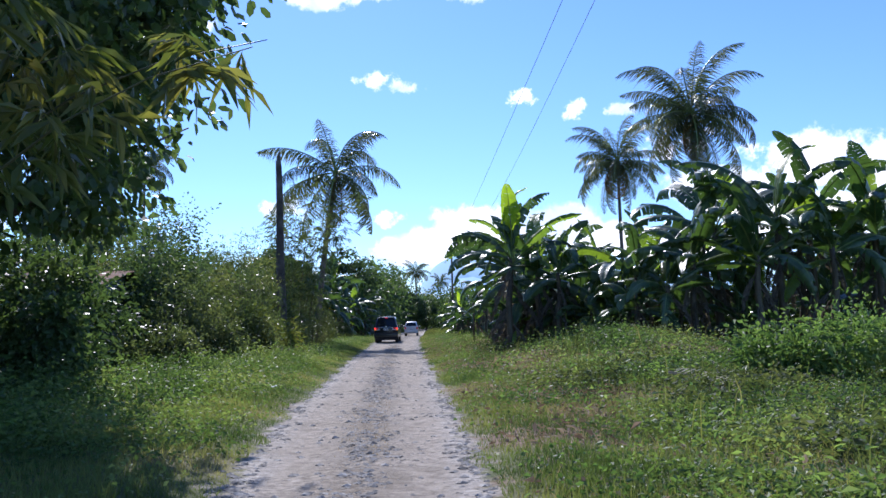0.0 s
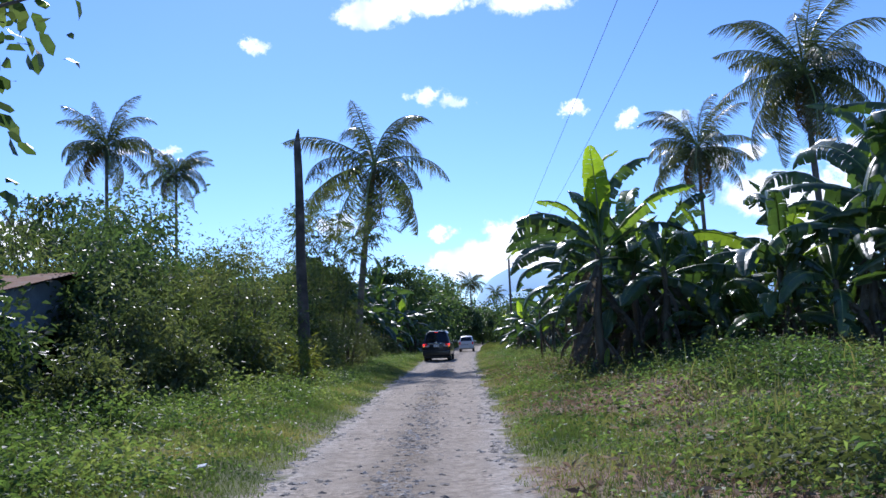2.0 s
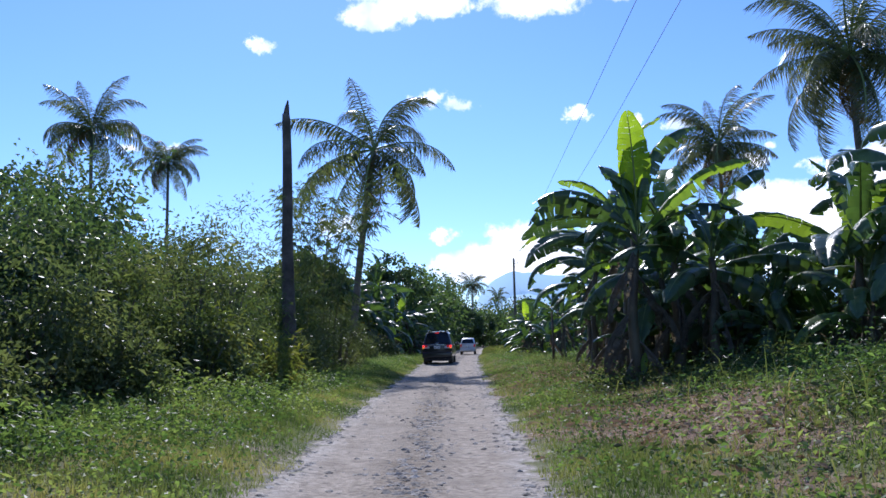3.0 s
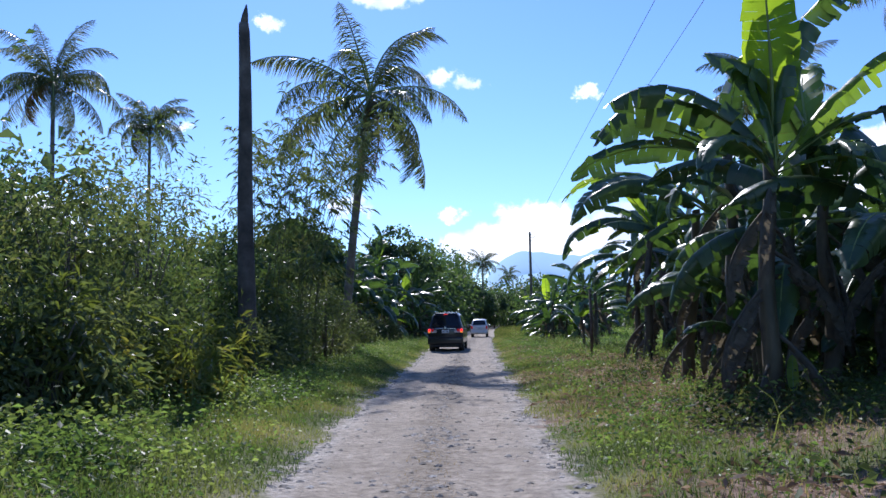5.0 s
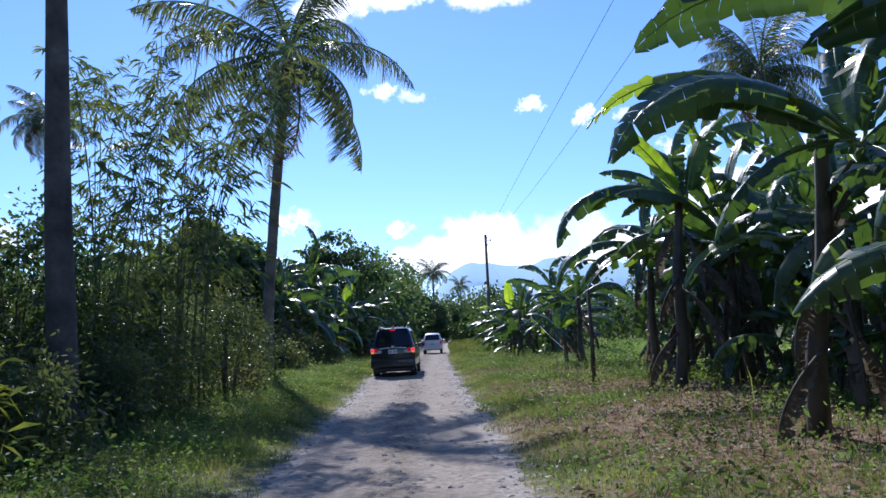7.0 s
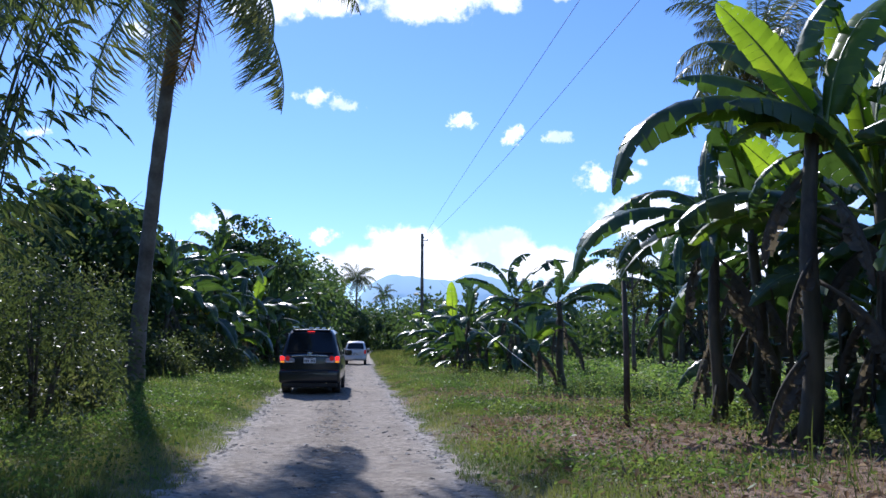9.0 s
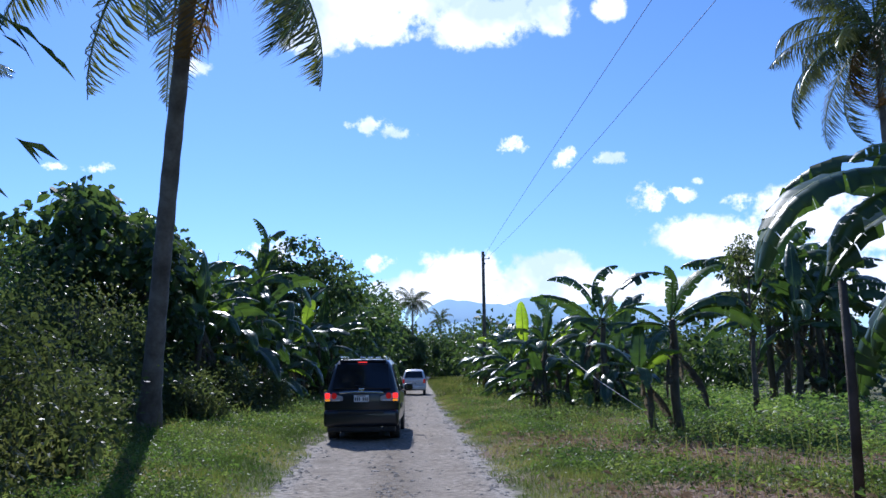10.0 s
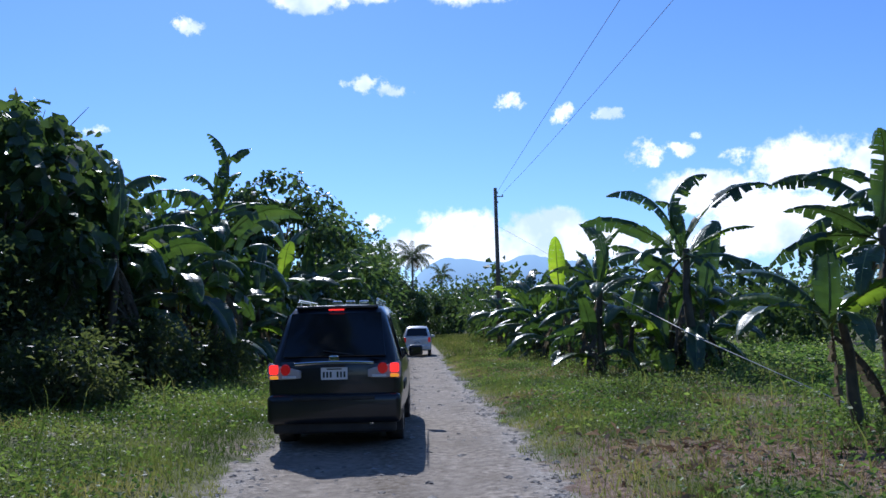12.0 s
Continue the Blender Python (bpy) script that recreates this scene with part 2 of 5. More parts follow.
def leaves(rng, base, way, length, width, fold=.25, droop=.3, oval=False):
    """Folded leaf blades: base points, ways, lengths and widths (arrays). Six corners each: a leaf with a bent tip."""
    n = len(base)
    way = way / np.linalg.norm(way, axis=1, keepdims=True)
    r = rng.normal(size=(n, 3))
    side = np.cross(way, r)
    side /= np.linalg.norm(side, axis=1, keepdims=True) + 1e-9
    up = np.cross(side, way)
    L, W = length[:, None], width[:, None]
    down = np.array([0, 0, -1.0])
    mid = base + way * L * .55 + down * L * droop * .25
    tip = base + way * L + down * L * droop
    V = np.stack([base, mid + side * W * .5 + up * W * fold, tip, mid - side * W * .5 + up * W * fold], 1).reshape(-1, 3)
    i = np.arange(n)[:, None] * 4
    F = np.concatenate([i + [0, 1, 2], i + [0, 2, 3]], 0)
    if oval:
        low, high = base + way * L * .28 + down * L * droop * .08, base + way * L * .78 + down * L * droop * .55
        V = np.stack([base, low + side * W * .42 + up * W * fold, high + side * W * .44 + up * W * fold, tip, high - side * W * .44 + up * W * fold, low - side * W * .42 + up * W * fold], 1).reshape(-1, 3)
        i = np.arange(n)[:, None] * 6
        F = np.concatenate([i + [0, 1, 5], i + [1, 2, 4], i + [1, 4, 5], i + [2, 3, 4]], 0)
    return V, F


def road_mid(y):
    """Centre line of the track."""
    c = np.interp(y, [0, 12, 19, 24, 34, 41, 50, 58, 65, 95, 120], [.95, .8, .5, .37, .08, -.2, -.36, -.52, -.68, -.72, -.5])
    return c + np.where(y > 120, (np.maximum(y, 120) - 120) ** 2 * .00025, 0)


def road_half(y):
    return np.interp(y, [0, 12, 19, 24, 34, 41, 54, 65, 95], [1.25, 1.25, 1.45, 1.45, 1.6, 1.68, 1.76, 1.85, 1.85])


def smooth_step(a, b, x):
    t = np.clip((x - a) / (b - a), 0, 1)
    return t * t * (3 - 2 * t)


def ground_z(x, y):
    """Height of the land: a shallow track between low banks, with a weedy mound to the east."""
    x, y = np.asarray(x, float), np.asarray(y, float)
    d = np.abs(x - road_mid(y)) - road_half(y)
    near = 1 - smooth_step(120, 220, np.abs(y - 40))
    z = -.06 + .10 * smooth_step(-.05, .9, d)
    z = z + near * .16 * smooth_step(1.0, 4.0, d) * (.6 + .4 * np.sin(x * .35 + y * .23))
    z = z + .78 * np.exp(-((x - 7.8) / 2.8) ** 2 - ((y - 31.5) / 7.5) ** 2) + .3 * np.exp(-((x - 11) / 4) ** 2 - ((y - 37) / 7) ** 2)
    z = z + .38 * np.exp(-((x + 5.8) / 2.4) ** 2 - ((y - 31) / 7) ** 2)
    z = z + .1 * np.exp(-((y - 70) / 4.5) ** 2)
    # wheel ruts
    rut = np.exp(-((np.abs(x - road_mid(y)) - .72) / .22) ** 2)
    return z - .025 * rut * (d < 0) + .02 * np.sin(x * 3.1 + np.sin(y * 1.7)) * np.cos(y * 2.3) * smooth_step(.1, 1, d) * near


def gz(x, y):
    return float(ground_z(x, y))


def lumps(x, y, k=1.0, p=0.0):
    """Smooth wandering values between about -1 and 1."""
    return (np.sin(x * .9 * k + 1.3 * np.sin(y * .55 * k + p)) + np.sin(y * .8 * k + 1.7 * np.sin(x * .5 * k + 2 * p)) + .6 * np.sin(x * 2.3 * k + y * 1.9 * k + p)) / 2.6


def dryness(x, y):
    d = 1.0 * lumps(x, y, .9, 2.0) - .2
    d = d + 1.0 * np.exp(-((x - 4.2) / 1.3) ** 2 - ((y - 26.5) / 2.5) ** 2) + .9 * np.exp(-((x - 5.5) / 3.0) ** 2 - ((y - 50) / 9) ** 2) + .9 * np.exp(-((x - 5.4) / 1.5) ** 2 - ((y - 64.6) / 2.5) ** 2)
    d = d + 1.0 * np.exp(-((x - 4.8) / 1.2) ** 2 - ((y - 30.5) / 2.0) ** 2) + .8 * np.exp(-((x - 5.6) / 1.0) ** 2 - ((y - 74) / 4.0) ** 2)
    band = smooth_step(27, 31, y) * (1 - smooth_step(64, 70, y))
    d = d + .9 * np.exp(-((x - 3.7) / .9) ** 2 - ((y - 16.3) / 2.2) ** 2) + .8 * np.exp(-((x - 4.2) / 1.0) ** 2 - ((y - 23.5) / 3.0) ** 2)
    return d - .6 * (x < 0) + band * np.exp(-((x - 4.5) / 1.5) ** 2) * (.75 + .5 * lumps(x, y, .7, 4.0))


# ---------------------------------------------------------------- ground and road
def ground_material():
    m = bpy.data.materials.new("ground_soil_and_turf")
    m.use_nodes = True
    nt = m.node_tree
    nd, ln = nt.nodes.new, nt.links.new
    bs = nt.nodes["Principled BSDF"]
    tc = nd("ShaderNodeTexCoord")

    def noise_tex(scale, detail=5):
        n = nd("ShaderNodeTexNoise")
        n.inputs["Scale"].default_value, n.inputs["Detail"].default_value = scale, detail
        ln(tc.outputs["Object"], n.inputs["Vector"])
        return n.outputs[0]

    def ramp(src, stops):
        r = nd("ShaderNodeValToRGB")
        while len(r.color_ramp.elements) < len(stops):
            r.color_ramp.elements.new(.5)
        for e, (p, c) in zip(r.color_ramp.elements, stops):
            e.position, e.color = p, (*c, 1)
        ln(src, r.inputs[0])
        return r.outputs[0]

    def mix(f, a, b):
        x = nd("ShaderNodeMix")
        x.data_type = "RGBA"
        ln(f, x.inputs[0])
        ln(a, x.inputs[6])
        ln(b, x.inputs[7])
        return x.outputs[2]
    turf = ramp(noise_tex(.5, 8), [(.3, (.07, .085, .03)), (.5, (.11, .12, .045)), (.68, (.17, .155, .075))])
    soil = ramp(noise_tex(2.2, 8), [(.3, (.12, .09, .06)), (.55, (.2, .155, .11)), (.7, (.28, .225, .165))])
    patch = ramp(noise_tex(.33, 6), [(.55, (0, 0, 0)), (.68, (1, 1, 1))])
    land = mix(patch, turf, soil)
    bare = nd("ShaderNodeAttribute")
    bare.attribute_name = "bare"
    wear = nd("ShaderNodeMath")
    wear.operation = "ADD"
    ln(noise_tex(1.8, 7), wear.inputs[0])
    ln(bare.outputs["Fac"], wear.inputs[1])
    litter = ramp(noise_tex(7, 8), [(.3, (.105, .066, .048)), (.5, (.19, .128, .092)), (.68, (.29, .215, .16))])
    land = mix(ramp(wear.outputs[0], [(.72, (0, 0, 0)), (.95, (1, 1, 1))]), land, litter)
    # road surface: pale crushed limestone, browner along the middle and edges
    at = nd("ShaderNodeAttribute")
    at.attribute_name = "road"
    grit = ramp(noise_tex(11, 10), [(.3, (.12, .098, .073)), (.5, (.275, .236, .188)), (.7, (.46, .402, .328))])
    dirt = ramp(noise_tex(1.1, 7), [(.35, (.16, .132, .098)), (.65, (.265, .235, .195))])
    blot = ramp(noise_tex(.9, 8), [(.42, (0, 0, 0)), (.62, (1, 1, 1))])
    track = mix(blot, grit, dirt)
    rut = nd("ShaderNodeAttribute")
    rut.attribute_name = "rut"
    packed = ramp(noise_tex(6.5, 10), [(.3, (.168, .139, .107)), (.5, (.275, .236, .188)), (.7, (.382, .332, .268))])
    press = nd("ShaderNodeMath")
    press.operation = "MULTIPLY"
    ln(rut.outputs["Fac"], press.inputs[0])
    ln(ramp(noise_tex(.45, 5), [(.35, (.25, .25, .25)), (.6, (1, 1, 1))]), press.inputs[1])
    track = mix(press.outputs[0], track, packed)
    # loose brown earth along the crown, pale washed grit along both edges
    for name, wide, stops in (("crown", (.3, .52), [(.3, (.095, .074, .05)), (.5, (.17, .138, .10)), (.72, (.3, .262, .21))]), ("rim", (.2, .6), [(.3, (.22, .195, .165)), (.5, (.34, .31, .268)), (.7, (.48, .445, .39))])):
        line = nd("ShaderNodeAttribute")
        line.attribute_name = name
        share = nd("ShaderNodeMath")
        share.operation = "MULTIPLY"
        ln(line.outputs["Fac"], share.inputs[0])
        ln(ramp(noise_tex(.8 if name == "crown" else 1.6, 8), [(wide[0], (0, 0, 0)), (wide[1], (1, 1, 1))]), share.inputs[1])
        track = mix(share.outputs[0], track, ramp(noise_tex(12, 8), stops))
    edge = nd("ShaderNodeMath")
    edge.operation = "MULTIPLY_ADD"
    ln(noise_tex(2.6, 6), edge.inputs[0])
    edge.inputs[1].default_value = .9
    ln(at.outputs["Fac"], edge.inputs[2])
    isroad = ramp(edge.outputs[0], [(.86, (0, 0, 0)), (1.0, (1, 1, 1))])
    ln(mix(isroad, land, track), bs.inputs["Base Color"])
    bs.inputs["Roughness"].default_value, bs.inputs["Specular IOR Level"].default_value = .92, .2
    b = nd("ShaderNodeBump")
    b.inputs["Strength"].default_value, b.inputs["Distance"].default_value = .9, .04
    ln(noise_tex(22, 9), b.inputs["Height"])
    ln(b.outputs[0], bs.inputs["Normal"])
    return m


def build_ground():
    ys = np.concatenate([[-4800, -2500, -1000, -400, -150, -60], np.arange(-20, 130, .33), np.arange(130, 260, 2.5), [300, 400, 700, 1200, 2200, 4800]])
    xs = np.concatenate([[-4800, -2000, -800, -300, -120, -60, -35], np.arange(-22, -4, .6), np.arange(-4, 4.5, .17), np.arange(4.5, 24, .6), [30, 45, 70, 120, 300, 800, 2000, 4800]])
    X, Y = np.meshgrid(xs, ys)
    V = np.stack([X, Y, ground_z(X, Y)], -1).reshape(-1, 3)
    n = len(xs)
    i = (np.arange(len(ys) - 1)[:, None] * n + np.arange(n - 1)[None]).reshape(-1, 1)
    me = mesh_of("ground", V, i + [0, 1, n + 1, n], M_GROUND, True)
    a = me.attributes.new("road", "FLOAT", "POINT")
    d = (np.abs(X - road_mid(Y)) - road_half(Y)).reshape(-1)
    a.data.foreach_set("value", np.clip(.5 - d * .62, 0, 1).astype(np.float32))
    a = me.attributes.new("rut", "FLOAT", "POINT")
    a.data.foreach_set("value", np.exp(-((np.abs(X - road_mid(Y)) - .74) / .36) ** 2).reshape(-1).astype(np.float32))
    a = me.attributes.new("crown", "FLOAT", "POINT")
    a.data.foreach_set("value", np.exp(-((X - road_mid(Y)) / .33) ** 2).reshape(-1).astype(np.float32))
    a = me.attributes.new("rim", "FLOAT", "POINT")
    a.data.foreach_set("value", np.exp(-((d + .16) / .2) ** 2).astype(np.float32))
    a = me.attributes.new("bare", "FLOAT", "POINT")
    a.data.foreach_set("value", np.clip((dryness(X, Y) * .7 + .05) * (np.abs(X) < 13), 0, 1).reshape(-1).astype(np.float32))
    tagged(new("ground", me), "grassy earth with a pale gravel farm track", "ground", "", "structure")


M_GROUND = ground_material()
build_ground()


def build_mountains():
    """Blue ranges far beyond the plantation."""
    m = bpy.data.materials.new("haze_tinted_range")
    m.use_nodes = True
    b = m.node_tree.nodes["Principled BSDF"]
    # distance haze is painted on: bluish base colour plus an even blue glow
    b.inputs["Base Color"].default_value = (.09, .16, .22, 1)
    b.inputs["Roughness"].default_value = 1
    b.inputs["Emission Color"].default_value, b.inputs["Emission Strength"].default_value = (.29, .46, .68, 1), .66
    rng = np.random.default_rng(3)
    for dist, ht, seed in ((4300, 1.0, 0.0), (3600, .62, 7.0)):
        az = np.radians(np.linspace(-75, 75, 420))
        dg = np.degrees(az)
        prof = 70 + 60 * np.exp(-((dg - 5) / 5) ** 2) + 130 * np.exp(-((dg - 2.3) / 2.6) ** 2) + 120 * np.exp(-((dg - 8.5) / 4.5) ** 2) + 150 * np.exp(-((dg - 17) / 7) ** 2) + 110 * np.exp(-((dg + 22) / 14) ** 2) + 90 * np.exp(-((dg - 40) / 12) ** 2)
        prof = prof + np.array([26 * noise.fractal(Vector((v * .45 + seed, seed, 0)), .9, 2.1, 6) for v in dg])
        prof = prof * 1.3 * ht * dist / 4300
        V, F = [], []
        for a, h in zip(az, prof):
            for r, z in ((dist - 350, -20), (dist - 150, h * .55), (dist, h), (dist + 300, -20)):
                V.append((math.sin(a) * r, math.cos(a) * r, z))
        for i in range(len(az) - 1):
            for k in range(3):
                F.append((i * 4 + k, i * 4 + k + 1, i * 4 + k + 5, i * 4 + k + 4))
        tagged(new("backdrop", mesh_of("backdrop", V, F, m, True)), "hazy blue mountain range on the horizon", "mountains", "", "structure")


build_mountains()


# ---------------------------------------------------------------- plants: kinds
def frond_mesh(seed, length=4.5, arch=1.0, dry=False, leaflet=.95):
    """A coconut frond that leaves the origin along +x: a tapering rib and two rows of hanging leaflets."""
    rng = np.random.default_rng(seed)
    n = 14
    pts = []
    ang = .62
    p = np.array([0.0, 0, 0])
    for i in range(n + 1):
        pts.append(p.copy())
        p = p + np.array([math.cos(ang), 0, math.sin(ang)]) * length / n
        ang -= arch * (1.9 / n) * (.3 + 1.3 * i / n)
    pts = np.array(pts)
    V, F = tube_data([tuple(q) for q in pts], [.045 * (1 - .9 * i / n) + .004 for i in range(n + 1)], 4)
    V, F = [tuple(v) for v in V], [tuple(f) for f in F]
    ids = [1] * len(F)
    m = 96
    for s in (-1, 1):
        for k in range(m):
            if rng.random() < .06:
                continue
            u = .1 + .9 * k / m
            f = u * n
            j = min(int(f), n - 1)
            o = pts[j] + (pts[j + 1] - pts[j]) * (f - j)
            d = pts[j + 1] - pts[j]
            d = d / np.linalg.norm(d)
            ll = leaflet * (math.sin(math.pi * min(1, .2 + u * .82)) ** .6) * rng.uniform(.8, 1.15)
            out = np.array([0, s, 0]) * rng.uniform(.4, .8) + d * rng.uniform(.45, .75) + np.array([0, 0, -1]) * rng.uniform(.15, .75)
            out /= np.linalg.norm(out)
            fall = np.array([0, 0, -1.0])
            mid = o + out * ll * .5 + fall * ll * .06
            tip = o + out * ll * .85 + fall * ll * rng.uniform(.3, .62)
            w = d * .019
            b = len(V)
            V += [tuple(o - w * .6), tuple(o + w * .6), tuple(mid + w), tuple(mid - w), tuple(tip)]
            F += [(b, b + 1, b + 2, b + 3), (b + 3, b + 2, b + 4)]
            ids += [0, 0]
    leafmat = M_PALM_DRY if dry else M_PALM
    return mesh_of("frond", V, F, ([leafmat, M_MIDRIB if not dry else M_PALM_DRY], ids))


FRONDS = [frond_mesh(i, 4.2 + .3 * (i % 3), .7 + .24 * (i % 4)) for i in range(6)]
FRONDS_DRY = [frond_mesh(40 + i, 3.6, 1.5, True) for i in range(2)]


def palm(x, y, height, lean=(0, 0), crown=1.0, seed=0, count=20, label="tall coconut palm with a slender grey trunk", r0=.2, r1=.13, fall=116, bow=2.0):
    """Coconut palm: ringed trunk, fronds all round, a few nuts."""
    rng = random.Random(seed)
    z = gz(x, y)
    root = thing("coconut_palm", (x, y, z - .05), label, "palm", "coconut palms")
    n = 26
    pts, rad = [], []
    for i in range(n + 1):
        u = i / n
        b = bow * u + (1 - bow) * u * u
        pts.append((lean[0] * b, lean[1] * b, height * u))
        rad.append((r0 * (1 + .5 * math.exp(-u * 16)) * (1 - u) + r1 * u) * (1.04 if i % 2 else .97))
    tube("trunk", pts, rad, M_PALM_BARK, root, 12)
    top = Vector(pts[-1])
    for i in range(count):
        ring = i / count
        rz = i * 137.5 + rng.uniform(-14, 14)
        tilt = 42 - fall * ring ** .9 + rng.uniform(-12, 12)
        src = FRONDS[rng.randrange(6)] if ring < .93 else FRONDS_DRY[i % 2]
        s = crown * rng.uniform(.88, 1.1)
        piece("frond", src, root, Matrix.Translation(top + Vector((0, 0, .12))) @ pose(0, 0, 0, rng.uniform(-12, 12), -tilt, rz) @ Matrix.Diagonal((s, s, s, 1)))
    for i in range(5):
        bm = bmesh.new()
        bmesh.ops.create_icosphere(bm, subdivisions=1, radius=.13)
        a = rng.uniform(0, 6.28)
        part("coconut", bm, M_PSEUDO, root, m=pose(top.x + .25 * math.cos(a), top.y + .25 * math.sin(a), top.z - .2 - .1 * rng.random()), smooth=True)
    return root


def banana_leaf_mesh(seed, length=2.5, width=.72, arch=1.2, torn=.5, mat=None, rib=None, petiole=.4, crumple=0.0):
    """A banana leaf that leaves the origin along +x: fleshy midrib, two half blades folded down like a tent, split by the wind into strips with ragged ends."""
    rng = np.random.default_rng(seed)
    n = 21
    ang, p, pts, dirs = .8, np.zeros(3), [], []
    total = length + petiole
    for i in range(n + 1):
        pts.append(p.copy())
        d = np.array([math.cos(ang), 0, math.sin(ang)])
        dirs.append(d)
        p = p + d * total / n
        ang -= arch * (2.0 / n) * (.25 + 1.25 * i / n)
    pts, dirs = np.array(pts), np.array(dirs)
    V, F = tube_data([tuple(q) for q in pts[::2]], [.032 * (1 - .88 * i / n) for i in range(0, n + 1, 2)], 4)
    ids = [1] * len(F)
    start = int(n * petiole / total)
    cols = (0, .3, .58, .8, 1.0)
    for s in (-1, 1):
        fold = rng.uniform(-.25, .35) + crumple
        # wind tears: strips of uneven breadth, parted from the edge inwards to an uneven depth
        left, strip = 0, (0.0, 0.0, 1.0, .9)
        for j in range(start, n):
            u0, u1 = (j - start) / (n - start), (j + 1 - start) / (n - start)
            split = False
            if left <= 0:
                left = int(rng.integers(1, 3 + int(7 * (1 - torn))))
                deep = rng.uniform(.08, .5) if rng.random() < torn * .6 else rng.uniform(.55, .92)
                strip = (rng.uniform(-.2, .85) * torn * 1.4, rng.uniform(-.12, .2) * torn, rng.uniform(.74, 1.06) if torn > .3 else rng.uniform(.93, 1.02), deep)
                split = torn > 0
                if torn > .5 and rng.random() < .08:
                    left -= 1
                    continue
            left -= 1
            notch = rng.uniform(.1, .5) * total / n if split else 0.0
            row = []
            for q, u in enumerate((u0, u1)):
                w0 = width * .5 * (math.sin(math.pi * min(.995, max(.03, .08 + u * .92))) ** .5)
                o, d = pts[j + q], dirs[j + q]
                nrm = np.array([-d[2], 0, d[0]])
                for f in cols:
                    part_way = max(0.0, (f - strip[3]) / (1.001 - strip[3]))
                    th = fold * (.5 + f) + strip[0] * part_way * 1.4
                    w = w0 * (1 + (strip[2] - 1) * part_way)
                    inset = notch * part_way if q == 0 else 0.0
                    v = o + np.array([0, s, 0]) * w * f * math.cos(th) - nrm * w * f * math.sin(th) + nrm * w * .16 * f * (1 - f) * 2 + d * (w * f * (.25 + strip[1] * part_way) + inset)
                    v = v + np.array([0, 0, -1]) * w * f * f * max(0, th) * .3 + nrm * (.012 * math.sin(u * 40 + s) * f) + rng.normal(size=3) * (.003 if f < 1 else .008)
                    row.append(tuple(v))
            b = len(V)
            V += row
            F += [(b + k, b + k + 1, b + k + 6, b + k + 5) for k in range(4)]
            ids += [0] * 4
    me = mesh_of("leaf", V, F, ([mat or M_BANANA, rib or M_MIDRIB], ids), True)
    REACH[me.name] = Vector(pts[-1])
    return me


REACH = {}          # where each blade's tip lies from its foot
BANANA = [banana_leaf_mesh(i, 2.3 + .16 * (i % 4), .6 + .05 * (i % 3), .68 + .17 * (i % 5), (.35, .6, .8, .5, .95)[i % 5]) for i in range(12)]
# blades in the lighter copy, coloured as if the sun caught them
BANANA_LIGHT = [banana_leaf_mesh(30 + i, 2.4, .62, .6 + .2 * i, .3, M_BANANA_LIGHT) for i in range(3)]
BANANA_NEW = [banana_leaf_mesh(60 + i, 2.3, .62, .2, .0, M_BANANA_YOUNG) for i in range(2)]
BANANA_YELLOW = banana_leaf_mesh(95, 1.5, .4, .5, .15, M_BANANA_YELLOW, None, .3, .5)
BANANA_DEAD = [banana_leaf_mesh(80 + i, 1.25, .26, .62, .85, M_BANANA_DRY, M_BANANA_DRY, .3, .95) for i in range(4)]


def stem_mesh(seed, h=1.0):
    rng = random.Random(seed)
    n = 10
    V, F = tube_data([(.03 * math.sin(i * .8 + seed), .03 * math.cos(i * .7 + seed), h * i / n) for i in range(n + 1)], [(.105 - .045 * i / n) * rng.uniform(.93, 1.07) for i in range(n + 1)], 9)
    return mesh_of("stem", V, F, M_PSEUDO, True)


STEMS = [stem_mesh(i) for i in range(4)]


